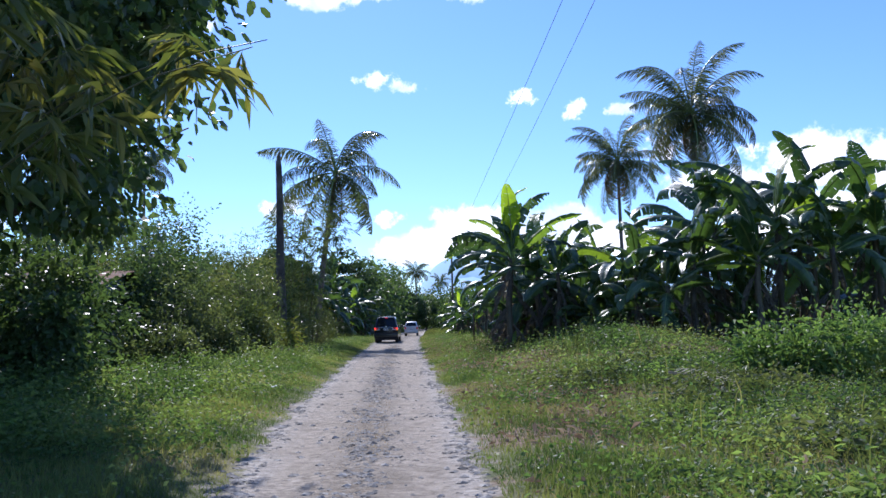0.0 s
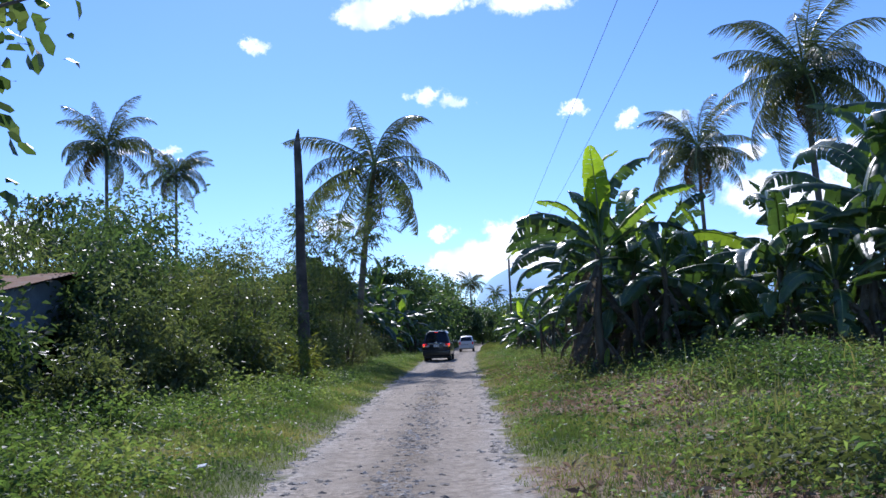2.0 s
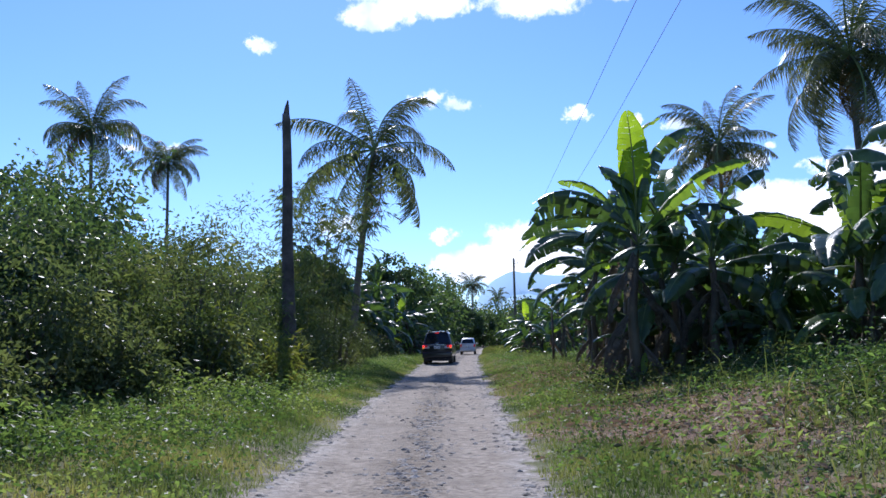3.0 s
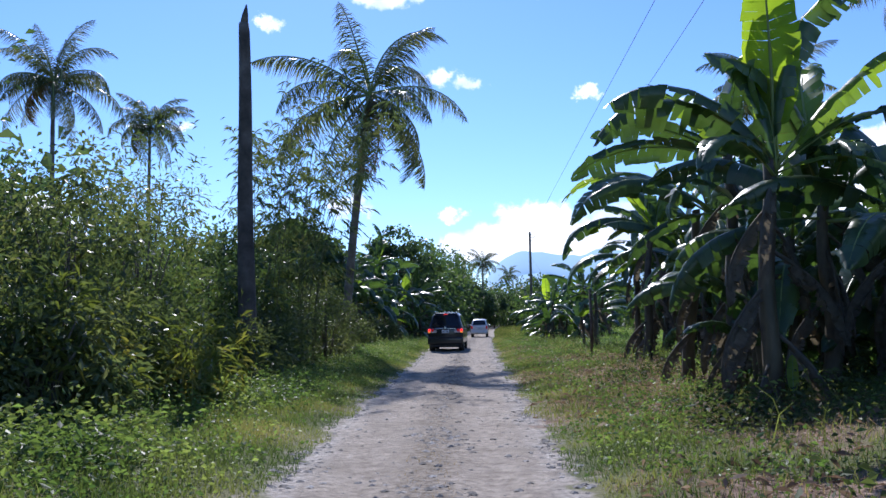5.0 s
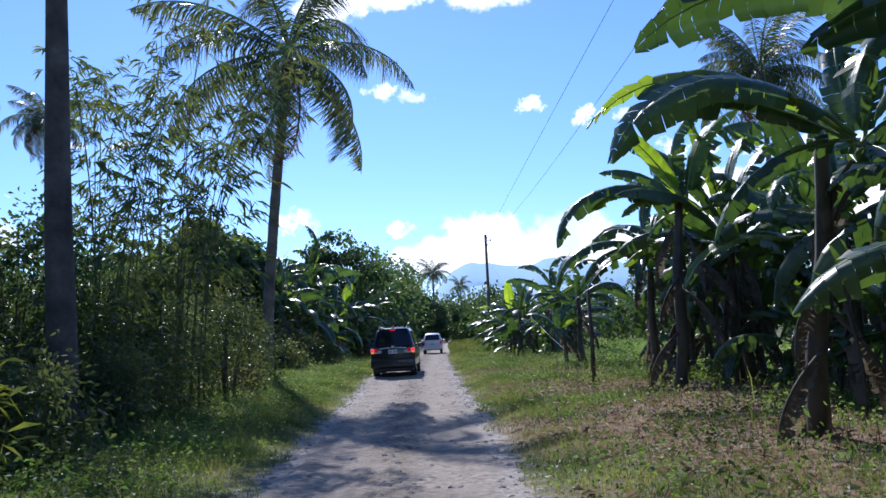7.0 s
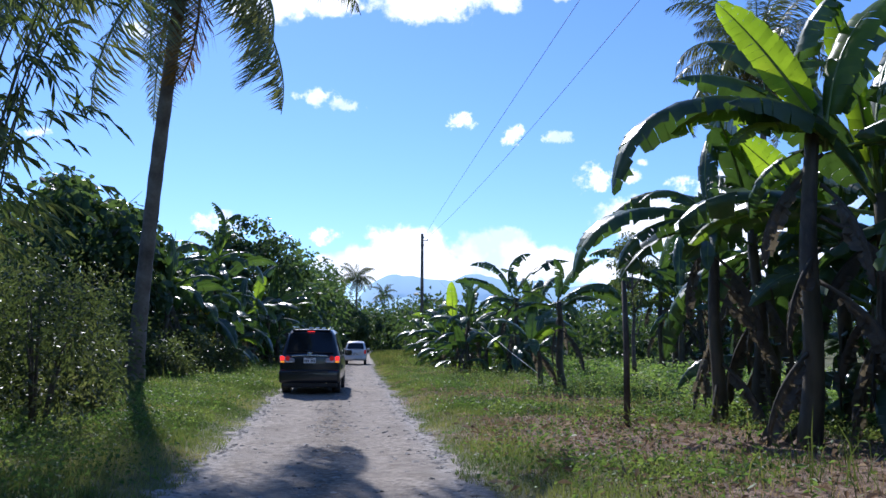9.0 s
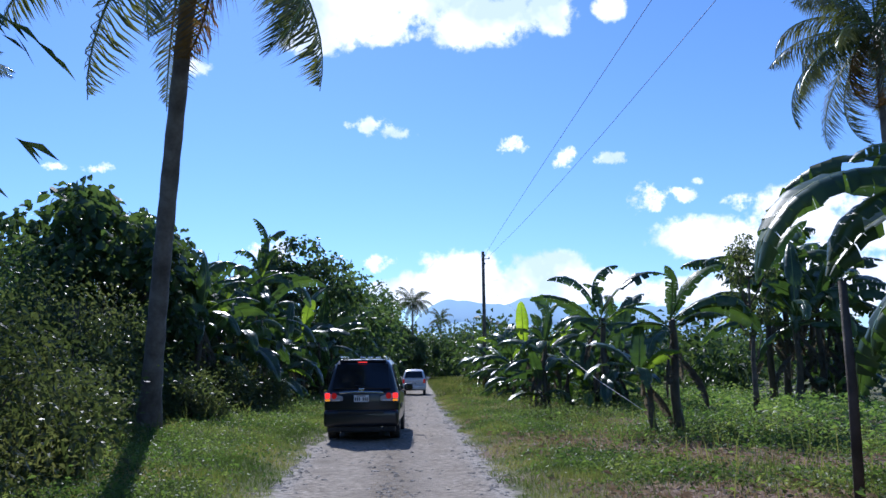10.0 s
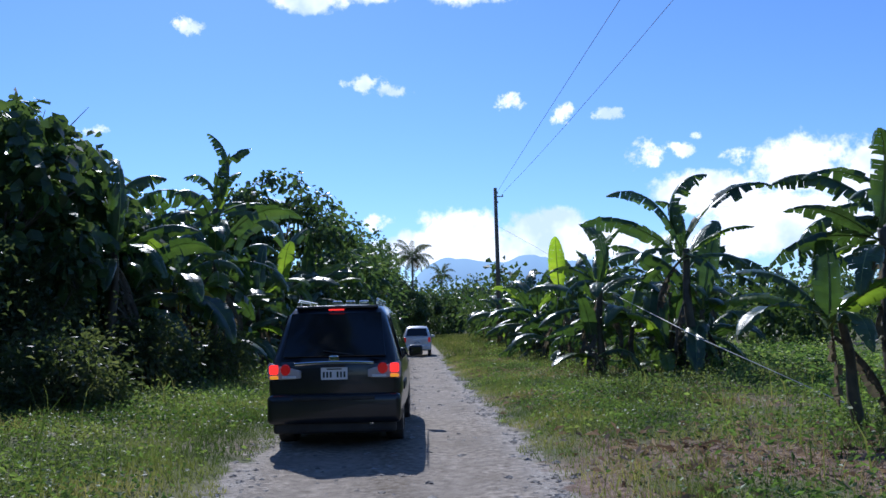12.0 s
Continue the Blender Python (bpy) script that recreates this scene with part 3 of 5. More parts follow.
def banana(x, y, height=3.0, size=1.0, seed=0, count=9, dead=3, young=0, rz=None, label="green banana plant with wind-torn arching leaves", lean=0.0, low=70):
    """One banana plant: a sheathed stem, a whorl of leaves, withered leaves hanging down it."""
    rng = random.Random(seed * 7 + 1)
    root = thing("banana_plant", (x, y, gz(x, y) - .05), label, "banana plant", "banana plants", "", rng.uniform(0, 360) if rz is None else rz)
    piece("stem", STEMS[seed % 4], root, pose(0, 0, 0, 0, lean, 0) @ Matrix.Diagonal((1.25 * max(size, .7), 1.25 * max(size, .7), height, 1)))
    top = pose(0, 0, 0, 0, lean, 0) @ Vector((0, 0, height))
    for i in range(count):
        u = i / max(1, count - 1)
        s = size * rng.uniform(.85, 1.12)
        tilt = (26 - low * u + rng.uniform(-9, 9)) if i else 44
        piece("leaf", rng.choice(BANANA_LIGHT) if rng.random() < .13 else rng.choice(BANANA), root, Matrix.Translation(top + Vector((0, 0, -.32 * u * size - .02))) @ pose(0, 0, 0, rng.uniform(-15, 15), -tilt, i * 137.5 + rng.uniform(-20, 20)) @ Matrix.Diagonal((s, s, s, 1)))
    for i in range(young):
        s = size * rng.uniform(.85, 1.1)
        piece("leaf", BANANA_NEW[i % 2], root, Matrix.Translation(top) @ pose(0, 0, 0, rng.uniform(-70, 70), -rng.uniform(22, 32), rng.uniform(0, 360)) @ Matrix.Diagonal((s, s, s, 1)), "pale yellow-green young leaf")
    for i in range(dead):
        s = size * rng.uniform(.8, 1.1)
        piece("leaf", BANANA_DEAD[i % 4], root, Matrix.Translation(top + Vector((0, 0, -.3 - .22 * i * size))) @ pose(0, 0, 0, 0, 84 + rng.uniform(-8, 12), rng.uniform(0, 360)) @ Matrix.Diagonal((s, s, s, 1)), "withered brown hanging leaf")
    return root


def posed_banana(x, y, top, tips, seed=0, dead=6, label="green banana plant with wind-torn arching leaves", foot=(0, 0), thick=1.3):
    """A banana plant whose leaves reach out to given places: each tip is x, y, z and a letter for the blade (g green, l
    green with sunlight in its colour, n new, y yellow).
    """
    rng = random.Random(seed + 900)
    fx, fy = x + foot[0], y + foot[1]
    z0 = gz(fx, fy) - .05
    root = thing("banana_plant", (fx, fy, z0), label, "banana plant", "banana plants")
    head = Vector((-foot[0], -foot[1], top - z0))
    lean = Matrix.Identity(4)
    lean.col[2] = (*head, 0)
    piece("stem", STEMS[seed % 4], root, lean @ Matrix.Diagonal((thick, thick, 1, 1)))
    for i, (tx, ty, tz, kind) in enumerate(tips):
        me = {"g": BANANA[(seed * 5 + i * 7) % 12], "l": BANANA_LIGHT[(seed + i) % 3], "n": BANANA_NEW[(seed + i) % 2], "y": BANANA_YELLOW}[kind]
        foot_at = head + Vector((0, 0, -.04 * i))
        v, r = Vector((tx - fx, ty - fy, tz - z0)) - foot_at, REACH[me.name]
        size = min(1.5, max(.5, v.length / r.length))
        rise = math.degrees(math.atan2(v.z, math.hypot(v.x, v.y)) - math.atan2(r.z, r.x))
        wide = max(.75, min(1.08, size)) * (1.3 if kind == "n" else 1)
        piece("leaf", me, root, Matrix.Translation(foot_at) @ pose(0, 0, 0, 0, 0, math.degrees(math.atan2(v.y, v.x))) @ pose(0, 0, 0, 0, -rise, 0) @ pose(0, 0, 0, rng.uniform(-14, 14), 0, 0) @ Matrix.Diagonal((size, wide, size, 1)), {"n": "pale yellow-green young leaf", "y": "yellow dying leaf"}.get(kind, ""))
    for i in range(dead):
        s = .75 + .12 * min(4, top - z0) * rng.uniform(.7, 1.1)
        piece("leaf", BANANA_DEAD[i % 4], root, Matrix.Translation(head * (1 - .08 - .1 * i)) @ pose(0, 0, 0, 0, 84 + rng.uniform(-10, 12), rng.uniform(0, 360)) @ Matrix.Diagonal((s, s, s, 1)), "withered brown hanging leaf")
    return root


def limbs(rng, height, spread, r, fork=.4, count=7):
    """Trunk and limbs of a broad-leaved tree; gives tubes and the ends of the limbs."""
    tubes, ends = [], []
    tr = [(rng.uniform(-.03, .03) * height * i / 5, rng.uniform(-.03, .03) * height * i / 5, height * .75 * i / 5) for i in range(6)]
    tr[0] = (0, 0, 0)
    tubes.append(tube_data(tr, [r * (1.25 if i == 0 else 1 - .13 * i) for i in range(6)], 9))
    for k in range(count):
        j = rng.choice((2, 3, 4, 5))
        o = Vector(tr[j])
        a = k * 2.4 + rng.uniform(-.4, .4)
        e = o + Vector((math.cos(a) * spread * rng.uniform(.55, .95), math.sin(a) * spread * rng.uniform(.55, .95), height * rng.uniform(.08, .3)))
        m = (o + e) / 2 + Vector((0, 0, -.06 * height))
        tubes.append(tube_data([o, m, e], [r * .45, r * .28, r * .1], 6))
        ends.append(e)
        for q in range(2):
            e2 = e + Vector((rng.uniform(-1, 1), rng.uniform(-1, 1), rng.uniform(0, 1))) * spread * .4
            tubes.append(tube_data([m, (m + e2) / 2 + Vector((0, 0, .1)), e2], [r * .22, r * .14, r * .05], 5))
            ends.append(e2)
    return tubes, ends


def tree(x, y, height, spread, base=.3, clumps=70, per=70, leaf=.2, wide=.5, mat=None, seed=0, label="", name="tree", category="tree", group="", flat=.5, trunk=.16, droop=.35, squash=1.0, oval=False):
    """Broad-leaved tree: tapered trunk, limbs, and a crown of leaf sprays in uneven clumps."""
    rng = random.Random(seed)
    nrg = np.random.default_rng(seed + 500)
    root = thing(name, (x, y, gz(x, y) - .06), label, category, group)
    tubes, ends = limbs(rng, height, spread * .8, trunk, count=8)
    V, F = joined(tubes)
    piece("trunk", mesh_of("trunk", V, F, M_BARK, True), root)
    cz, hz = height * (1 + base) / 2, height * (1 - base) / 2
    C = []
    while len(C) < clumps:
        v = nrg.normal(size=3)
        v /= np.linalg.norm(v)
        rr = nrg.uniform(.35, 1.0) ** .5 * (1 + .28 * noise.noise(Vector(v * 1.7) + Vector((seed, 0, 0))))
        C.append((v[0] * spread * rr, v[1] * spread * rr * squash, cz + v[2] * hz * rr))
    C = np.array(C)
    cs = spread * .26 * nrg.uniform(.6, 1.3, len(C))
    k = np.repeat(np.arange(len(C)), per)
    off = nrg.normal(size=(len(k), 3))
    off /= np.linalg.norm(off, axis=1, keepdims=True)
    off *= nrg.uniform(.15, 1, (len(k), 1)) ** .6
    off[:, 2] *= .65
    b = C[k] + off * cs[k][:, None]
    way = off + np.array([0, 0, -droop]) + nrg.normal(size=(len(k), 3)) * flat
    L = leaf * nrg.uniform(.6, 1.3, len(k))
    V, F = leaves(nrg, b, way, L, L * wide, oval=oval)
    piece("crown", mesh_of("crown", V, F, mat or M_BROAD), root)
    return root


def bamboo(x, y, height, culms=14, spread=2.0, per=150, leaf=.2, seed=0, out=(0, 0), label="airy clump of bamboo with drooping narrow leaves", mat=None, low=.25, thick=.022):
    """Bamboo clump: arching culms, with sprays of narrow leaves hung along their upper part."""
    rng = random.Random(seed)
    nrg = np.random.default_rng(seed + 900)
    root = thing("bamboo_clump", (x, y, gz(x, y) - .05), label, "bamboo", "bamboo")
    B, W = [], []
    for c in range(culms):
        a = rng.uniform(0, 6.28)
        rr = rng.uniform(.4, 1) * spread
        h = height * rng.uniform(.65, 1.05)
        ex, ey = math.cos(a) * rr + out[0], math.sin(a) * rr + out[1]
        o = Vector((math.cos(a) * .35 * rng.random() * spread, math.sin(a) * .35 * rng.random() * spread, 0))
        pts = []
        for i in range(9):
            u = i / 8
            pts.append(o + Vector((ex * u ** 2.2, ey * u ** 2.2, h * (u - .22 * u ** 3.5))))
        V, F = tube_data(pts, [thick * (1 - .8 * i / 8) for i in range(9)], 5)
        piece("culm", mesh_of("culm", V, F, M_CULM, True), root)
        for k in range(per // 10):
            u = rng.uniform(low, 1)
            f = u * 8
            j = min(7, int(f))
            p = pts[j].lerp(pts[j + 1], f - j)
            d = Vector((rng.gauss(0, 1), rng.gauss(0, 1), rng.uniform(-.25, .7))).normalized()
            ln = rng.uniform(.25, .75) * (1.25 - .6 * u) * height / 6
            for q in range(10):
                w = rng.uniform(.2, 1)
                B.append(tuple(p + d * ln * w + Vector((0, 0, -.25 * ln * w * w))))
                W.append((d.x + rng.gauss(0, .55), d.y + rng.gauss(0, .55), d.z * .4 - .45 + rng.gauss(0, .35)))
    B, W = np.array(B), np.array(W)
    L = leaf * nrg.uniform(.6, 1.35, len(B))
    V, F = leaves(nrg, B, W, L, L * .17, .15, .35)
    piece("foliage", mesh_of("foliage", V, F, mat or M_BAMBOO), root)
    return root


def shrub(x, y, height, spread, seed=0, mat=None, leaf=.11, wide=.42, clumps=60, per=80, label="dense tangled green shrub beside the track", name="shrub"):
    """Many-stemmed shrub: thin stems and leaf sprays down to the ground."""
    rng = random.Random(seed)
    nrg = np.random.default_rng(seed + 300)
    root = thing(name, (x, y, gz(x, y) - .05), label, "shrub", "roadside shrubs")
    tubes = []
    for i in range(9):
        a = rng.uniform(0, 6.28)
        e = Vector((math.cos(a) * spread * .7 * rng.random(), math.sin(a) * spread * .7 * rng.random(), height * rng.uniform(.6, .98)))
        tubes.append(tube_data([(e.x * .2, e.y * .2, 0), e * .5 + Vector((0, 0, .1 * height)), e], [.035, .022, .008], 5))
    V, F = joined(tubes)
    piece("stem", mesh_of("stem", V, F, M_BARK, True), root)
    u = nrg.uniform(.04, 1, clumps) ** .85
    a = nrg.uniform(0, 2 * math.pi, clumps)
    rad = spread * np.sqrt(np.clip(1 - ((u - .35) / .72) ** 2, .05, 1)) * nrg.uniform(.55, 1.05, clumps)
    C = np.stack([np.cos(a) * rad, np.sin(a) * rad, u * height * nrg.uniform(.7, 1.2, clumps)], 1)
    cs = nrg.uniform(.25, .8, clumps) * (spread / 1.6) ** .6
    k = np.repeat(np.arange(clumps), per)
    off = nrg.normal(size=(len(k), 3)) * .52
    b = C[k] + off * cs[k][:, None]
    b[:, 2] = np.maximum(b[:, 2], .03)
    way = off + nrg.normal(size=(len(k), 3)) * .6 + np.array([0, 0, .15])
    L = leaf * nrg.uniform(.55, 1.4, len(k))
    V, F = leaves(nrg, b, way, L, L * wide)
    piece("foliage", mesh_of("foliage", V, F, mat or M_SHRUB), root)
    return root


# ---------------------------------------------------------------- vehicles
def paint(name, colour, rough=.25, metal=0.0, coat=0.0, emit=None, strength=0.0, dust=.0, spec=.5):
    m = bpy.data.materials.new(name)
    m.use_nodes = True
    nt = m.node_tree
    b = nt.nodes["Principled BSDF"]
    b.inputs["Base Color"].default_value = (*colour, 1)
    b.inputs["Roughness"].default_value, b.inputs["Metallic"].default_value, b.inputs["Coat Weight"].default_value = rough, metal, coat
    b.inputs["Specular IOR Level"].default_value = spec
    if emit:
        b.inputs["Emission Color"].default_value, b.inputs["Emission Strength"].default_value = (*emit, 1), strength
    if dust:
        # road dust, in drifts of its own
        n, r, x, tc = nt.nodes.new("ShaderNodeTexNoise"), nt.nodes.new("ShaderNodeValToRGB"), nt.nodes.new("ShaderNodeMix"), nt.nodes.new("ShaderNodeTexCoord")
        n.inputs["Scale"].default_value, n.inputs["Detail"].default_value = 3.5, 8
        nt.links.new(tc.outputs["Object"], n.inputs["Vector"])
        r.color_ramp.elements[0].position, r.color_ramp.elements[1].position = .4, .75
        r.color_ramp.elements[1].color = (dust, dust, dust, 1)
        nt.links.new(n.outputs[0], r.inputs[0])
        x.data_type = "RGBA"
        x.inputs[6].default_value, x.inputs[7].default_value = (*colour, 1), (.3, .27, .23, 1)
        nt.links.new(r.outputs[0], x.inputs[0])
        nt.links.new(x.outputs[2], b.inputs["Base Color"])
        a = nt.nodes.new("ShaderNodeMath")
        a.operation = "MULTIPLY_ADD"
        nt.links.new(r.outputs[0], a.inputs[0])
        a.inputs[1].default_value, a.inputs[2].default_value = 1.2, rough
        nt.links.new(a.outputs[0], b.inputs["Roughness"])
    return m


M_BLACK = paint("dark_car_paint", (.006, .009, .015), .3, .2, .45, dust=.02)
M_WHITE = paint("white_car_paint", (.72, .73, .74), .25, 0, .8, dust=.3)
M_TINT = paint("tinted_glass", (.006, .008, .012), .06, 0, 0, spec=.6)
M_CHROME = paint("chrome", (.75, .76, .78), .12, 1.0)
M_RUBBER = paint("tyre_rubber", (.018, .017, .016), .85, dust=.5)
M_RIM = paint("alloy_rim", (.42, .43, .44), .35, .9)
M_TRIM = paint("black_plastic", (.012, .012, .013), .55, dust=.12)
M_RED = paint("lit_red_lens", (.5, .012, .01), .2, emit=(1.0, .04, .03), strength=.95)
M_RED_DIM = paint("red_lens", (.30, .012, .014), .15, emit=(1.0, .03, .03), strength=.12)
M_AMBER = paint("lit_amber_lens", (.8, .3, .02), .2, emit=(1.0, .42, .03), strength=.5)
M_CLEAR = paint("clear_lens", (.45, .42, .42), .1)
M_PLATE = paint("number_plate_white", (.75, .76, .78), .4)
M_INK = paint("dark_ink", (.03, .05, .04), .6)


def rounded_box(sx, sy, sz, bevel=.02, segments=2):
    bm = bmesh.new()
    bmesh.ops.create_cube(bm, size=1.0)
    bmesh.ops.scale(bm, vec=(sx, sy, sz), verts=bm.verts)
    if bevel:
        bmesh.ops.bevel(bm, geom=list(bm.edges), offset=bevel, segments=segments, profile=.6, affect="EDGES")
    return bm


def panel(corners, thick=.01):
    """A slightly thick four-cornered panel."""
    c = [Vector(p) for p in corners]
    n = (c[1] - c[0]).cross(c[3] - c[0]).normalized() * thick
    bm = bmesh.new()
    a = [bm.verts.new(p) for p in c]
    b = [bm.verts.new(p + n) for p in c]
    bm.faces.new(a[::-1])
    bm.faces.new(b)
    for i in range(4):
        bm.faces.new((a[i], a[(i + 1) % 4], b[(i + 1) % 4], b[i]))
    bmesh.ops.recalc_face_normals(bm, faces=bm.faces)
    bmesh.ops.bevel(bm, geom=list(bm.edges), offset=thick * .3, segments=1, affect="EDGES")
    return bm


def car_body(stations):
    """Loft of half profiles (y, half width, belt height, top height, top half width, sill height), mirrored."""
    V, F = [], []
    k = 0
    for y, w, belt, top, tw, sill in stations:
        half = [(0, sill), (w * .86, sill), (w * .97, sill + .1), (w, sill + .38), (w * .985, belt - .06), (w * .965, belt), (tw + (w * .965 - tw) * .12, belt + (top - belt) * .88), (tw * .93, top - .012), (tw * .55, top + .012), (0, top + .02)]
        k = len(half)
        V += [(x, y, z) for x, z in half] + [(-x, y, z) for x, z in half]
    n = len(stations)
    for i in range(n - 1):
        for j in range(k - 1):
            a, b = i * 2 * k + j, (i + 1) * 2 * k + j
            F.append((a, a + 1, b + 1, b))
            F.append((a + k, b + k, b + k + 1, a + k + 1))
    for i, flip in ((0, False), (n - 1, True)):
        s = i * 2 * k
        for j in range(k - 1):
            q = (s + j, s + k + j, s + k + j + 1, s + j + 1)
            F.append(q[::-1] if flip else q)
    bm = bmesh.new()
    vs = [bm.verts.new(v) for v in V]
    for f in F:
        try:
            bm.faces.new([vs[i] for i in f])
        except ValueError:
            pass
    bmesh.ops.remove_doubles(bm, verts=bm.verts, dist=.0005)
    bmesh.ops.recalc_face_normals(bm, faces=bm.faces)
    return bm


def wheel(root, x, y, r=.37, w=.25):
    tyre = bmesh.new()
    prof = [(r * .62, w * .46), (r * .9, w * .5), (r * .98, w * .4), (r, w * .2), (r, -w * .2), (r * .98, -w * .4), (r * .9, -w * .5), (r * .62, -w * .46)]
    n = 28
    ring = [[tyre.verts.new((q, p * math.cos(2 * math.pi * i / n), p * math.sin(2 * math.pi * i / n))) for p, q in prof] for i in range(n)]
    for i in range(n):
        for j in range(len(prof)):
            tyre.faces.new((ring[i][j], ring[i][(j + 1) % len(prof)], ring[(i + 1) % n][(j + 1) % len(prof)], ring[(i + 1) % n][j]))
    bmesh.ops.recalc_face_normals(tyre, faces=tyre.faces)
    wh = part("wheel", tyre, M_RUBBER, root, m=pose(x, y, r), smooth=True)
    rim = bmesh.new()
    bmesh.ops.create_cone(rim, cap_ends=True, segments=24, radius1=r * .63, radius2=r * .63, depth=w * .7, matrix=pose(0, 0, 0, 0, 90, 0))
    s = 1 if x > 0 else -1
    for i in range(6):
        a = i * 60
        bmesh.ops.create_cube(rim, size=1, matrix=pose(0, 0, 0, a, 0, 0) @ pose(s * w * .4, 0, r * .33) @ Matrix.Diagonal((.03, .06, r * .55, 1)))
    part("rim", rim, M_RIM, wh)


def plate(parent, y, z, w=.36, h=.15):
    p = part("number_plate", rounded_box(w, .014, h, .004, 1), M_PLATE, parent, "white number plate with dark characters as plain bars", m=pose(0, y, z))
    for i in range(7):
        if i != 3:
            part("plate_bar", rounded_box(.026, .006, .07, 0), M_INK, p, m=pose(-.14 + .0465 * i, -.009, -.012))
    part("plate_bar", rounded_box(.2, .006, .014, 0), M_INK, p, m=pose(0, -.009, .055))


def suv(x, y, rz=0.0):
    """Black seven-seat off-roader, seen from behind, brake and turn lamps lit."""
    root = thing("suv", (x, y, gz(x, y) - .015), "black seven-seat suv with brake lamps lit on the gravel track", "car", "", "", rz)
    st = [(.0, .80, 1.02, 1.08, .74, .46), (.03, .87, 1.04, 1.13, .78, .42), (.10, .905, 1.05, 1.25, .765, .40), (.30, .92, 1.06, 1.60, .69, .38), (.42, .92, 1.07, 1.755, .655, .38), (.6, .92, 1.07, 1.79, .655, .36), (1.4, .92, 1.06, 1.815, .67, .34), (2.3, .92, 1.04, 1.81, .67, .34),
          (2.8, .92, 1.03, 1.75, .655, .34), (3.3, .915, 1.02, 1.42, .69, .34), (3.7, .91, 1.01, 1.13, .76, .34), (4.3, .89, .97, 1.06, .72, .36), (4.6, .84, .84, .92, .66, .4), (4.7, .7, .72, .76, .55, .46)]
    body = part("body", car_body(st), M_BLACK, root, smooth=True)
    # back window with its surround, and the side windows
    part("rear_window", panel([(-.70, .045, 1.16), (.70, .045, 1.16), (.625, .385, 1.70), (-.625, .385, 1.70)], .012), M_TINT, root, m=pose(0, -.028, 0))
    for s in (-1, 1):
        for a, b in ((.55, 1.35), (1.42, 2.28), (2.35, 3.02)):
            up = .02 if b < 3 else .0
            part("side_window", panel([(s * .895, a, 1.1), (s * .895, b + .1, 1.09), (s * .715, b - (.0 if b < 3 else .35), 1.69 + up), (s * .715, a + .06, 1.69)][::s], .012), M_TINT, root, m=pose(s * .006, 0, 0))
        # lamp cluster
        shell = rounded_box(.46, .10, .21, .035, 3)
        for v in shell.verts:
            k = max(0.0, -s * v.co.x + .05) / .28
            v.co.z = v.co.z * (1 - .55 * k) - .035 * k + .02 * max(0.0, s * v.co.x)
        lamp = part("tail_lamp", shell, M_CLEAR, root, "red and clear tail lamp cluster", m=pose(s * .675, .03, .985, 0, 0, s * 9))
        part("brake_lens", rounded_box(.12, .02, .115, .035, 3), M_RED, lamp, m=pose(s * .135, -.052, .03))
        ring = bmesh.new()
        bmesh.ops.create_cone(ring, cap_ends=True, segments=20, radius1=.07, radius2=.06, depth=.02, matrix=pose(0, 0, 0, 90))
        part("red_lens", ring, M_RED_DIM, lamp, m=pose(-s * .025, -.056, .025))
        part("turn_lens", rounded_box(.12, .018, .04, .012), M_AMBER, lamp, m=pose(s * .135, -.052, -.066))
        part("reversing_lens", rounded_box(.2, .016, .035, .012), M_WHITE, lamp, m=pose(-s * .075, -.052, -.066))
        part("reflector", rounded_box(.16, .015, .03, .006), M_RED_DIM, root, m=pose(s * .62, -.075, .56))
        part("roof_rail", rounded_box(.035, 1.7, .04, .012), M_CHROME, root, "silver roof rail", m=pose(s * .56, 1.45, 1.87))
        for q in (.62, 1.45, 2.28):
            part("rail_foot", rounded_box(.045, .12, .06, .01), M_CHROME, root, m=pose(s * .56, q, 1.835))
        mir = part("wing_mirror", rounded_box(.24, .13, .17, .05, 3), M_BLACK, root, m=pose(s * 1.04, 3.05, 1.14), smooth=True)
        part("mirror_glass", rounded_box(.17, .01, .11, .004, 1), M_TINT, mir, m=pose(0, -.066, 0))
        part("mud_flap", rounded_box(.24, .02, .24, .005, 1), M_TRIM, root, m=pose(s * .76, .62, .30))
        wheel(root, s * .77, .98)
        wheel(root, s * .77, 3.75)
        part("wheel_arch", rounded_box(.06, .92, .12, .03), M_TRIM, root, m=pose(s * .905, .98, .76))
    part("bumper", rounded_box(1.8, .2, .36, .085, 4), M_BLACK, root, m=pose(0, .0, .53), smooth=True)
    part("bumper_step", rounded_box(1.1, .09, .05, .015), M_TRIM, root, m=pose(0, -.075, .66))
    part("bumper_valance", rounded_box(1.66, .14, .2, .05, 3), M_TRIM, root, m=pose(0, .05, .33))
    strip = rounded_box(1.02, .035, .055, .015)
    bmesh.ops.subdivide_edges(strip, edges=[e for e in strip.edges if abs(e.verts[0].co.x - e.verts[1].co.x) > .9], cuts=10)
    for v in strip.verts:
        v.co.x, v.co.z = v.co.x * 1.06, v.co.z * .75 + .016 * (1 - (v.co.x / .51) ** 2)
    part("chrome_strip", strip, M_CHROME, root, "chrome tailgate strip", m=pose(0, -.012, 1.075))
    part("badge", rounded_box(.13, .015, .09, .02), M_CHROME, root, m=pose(0, -.002, 1.135))
    part("tailgate_handle", rounded_box(.3, .03, .03, .008), M_TRIM, root, m=pose(0, -.01, 1.045))
    part("spoiler", rounded_box(1.16, .16, .036, .016, 3), M_BLACK, root, m=pose(0, .47, 1.775, -5), smooth=True)
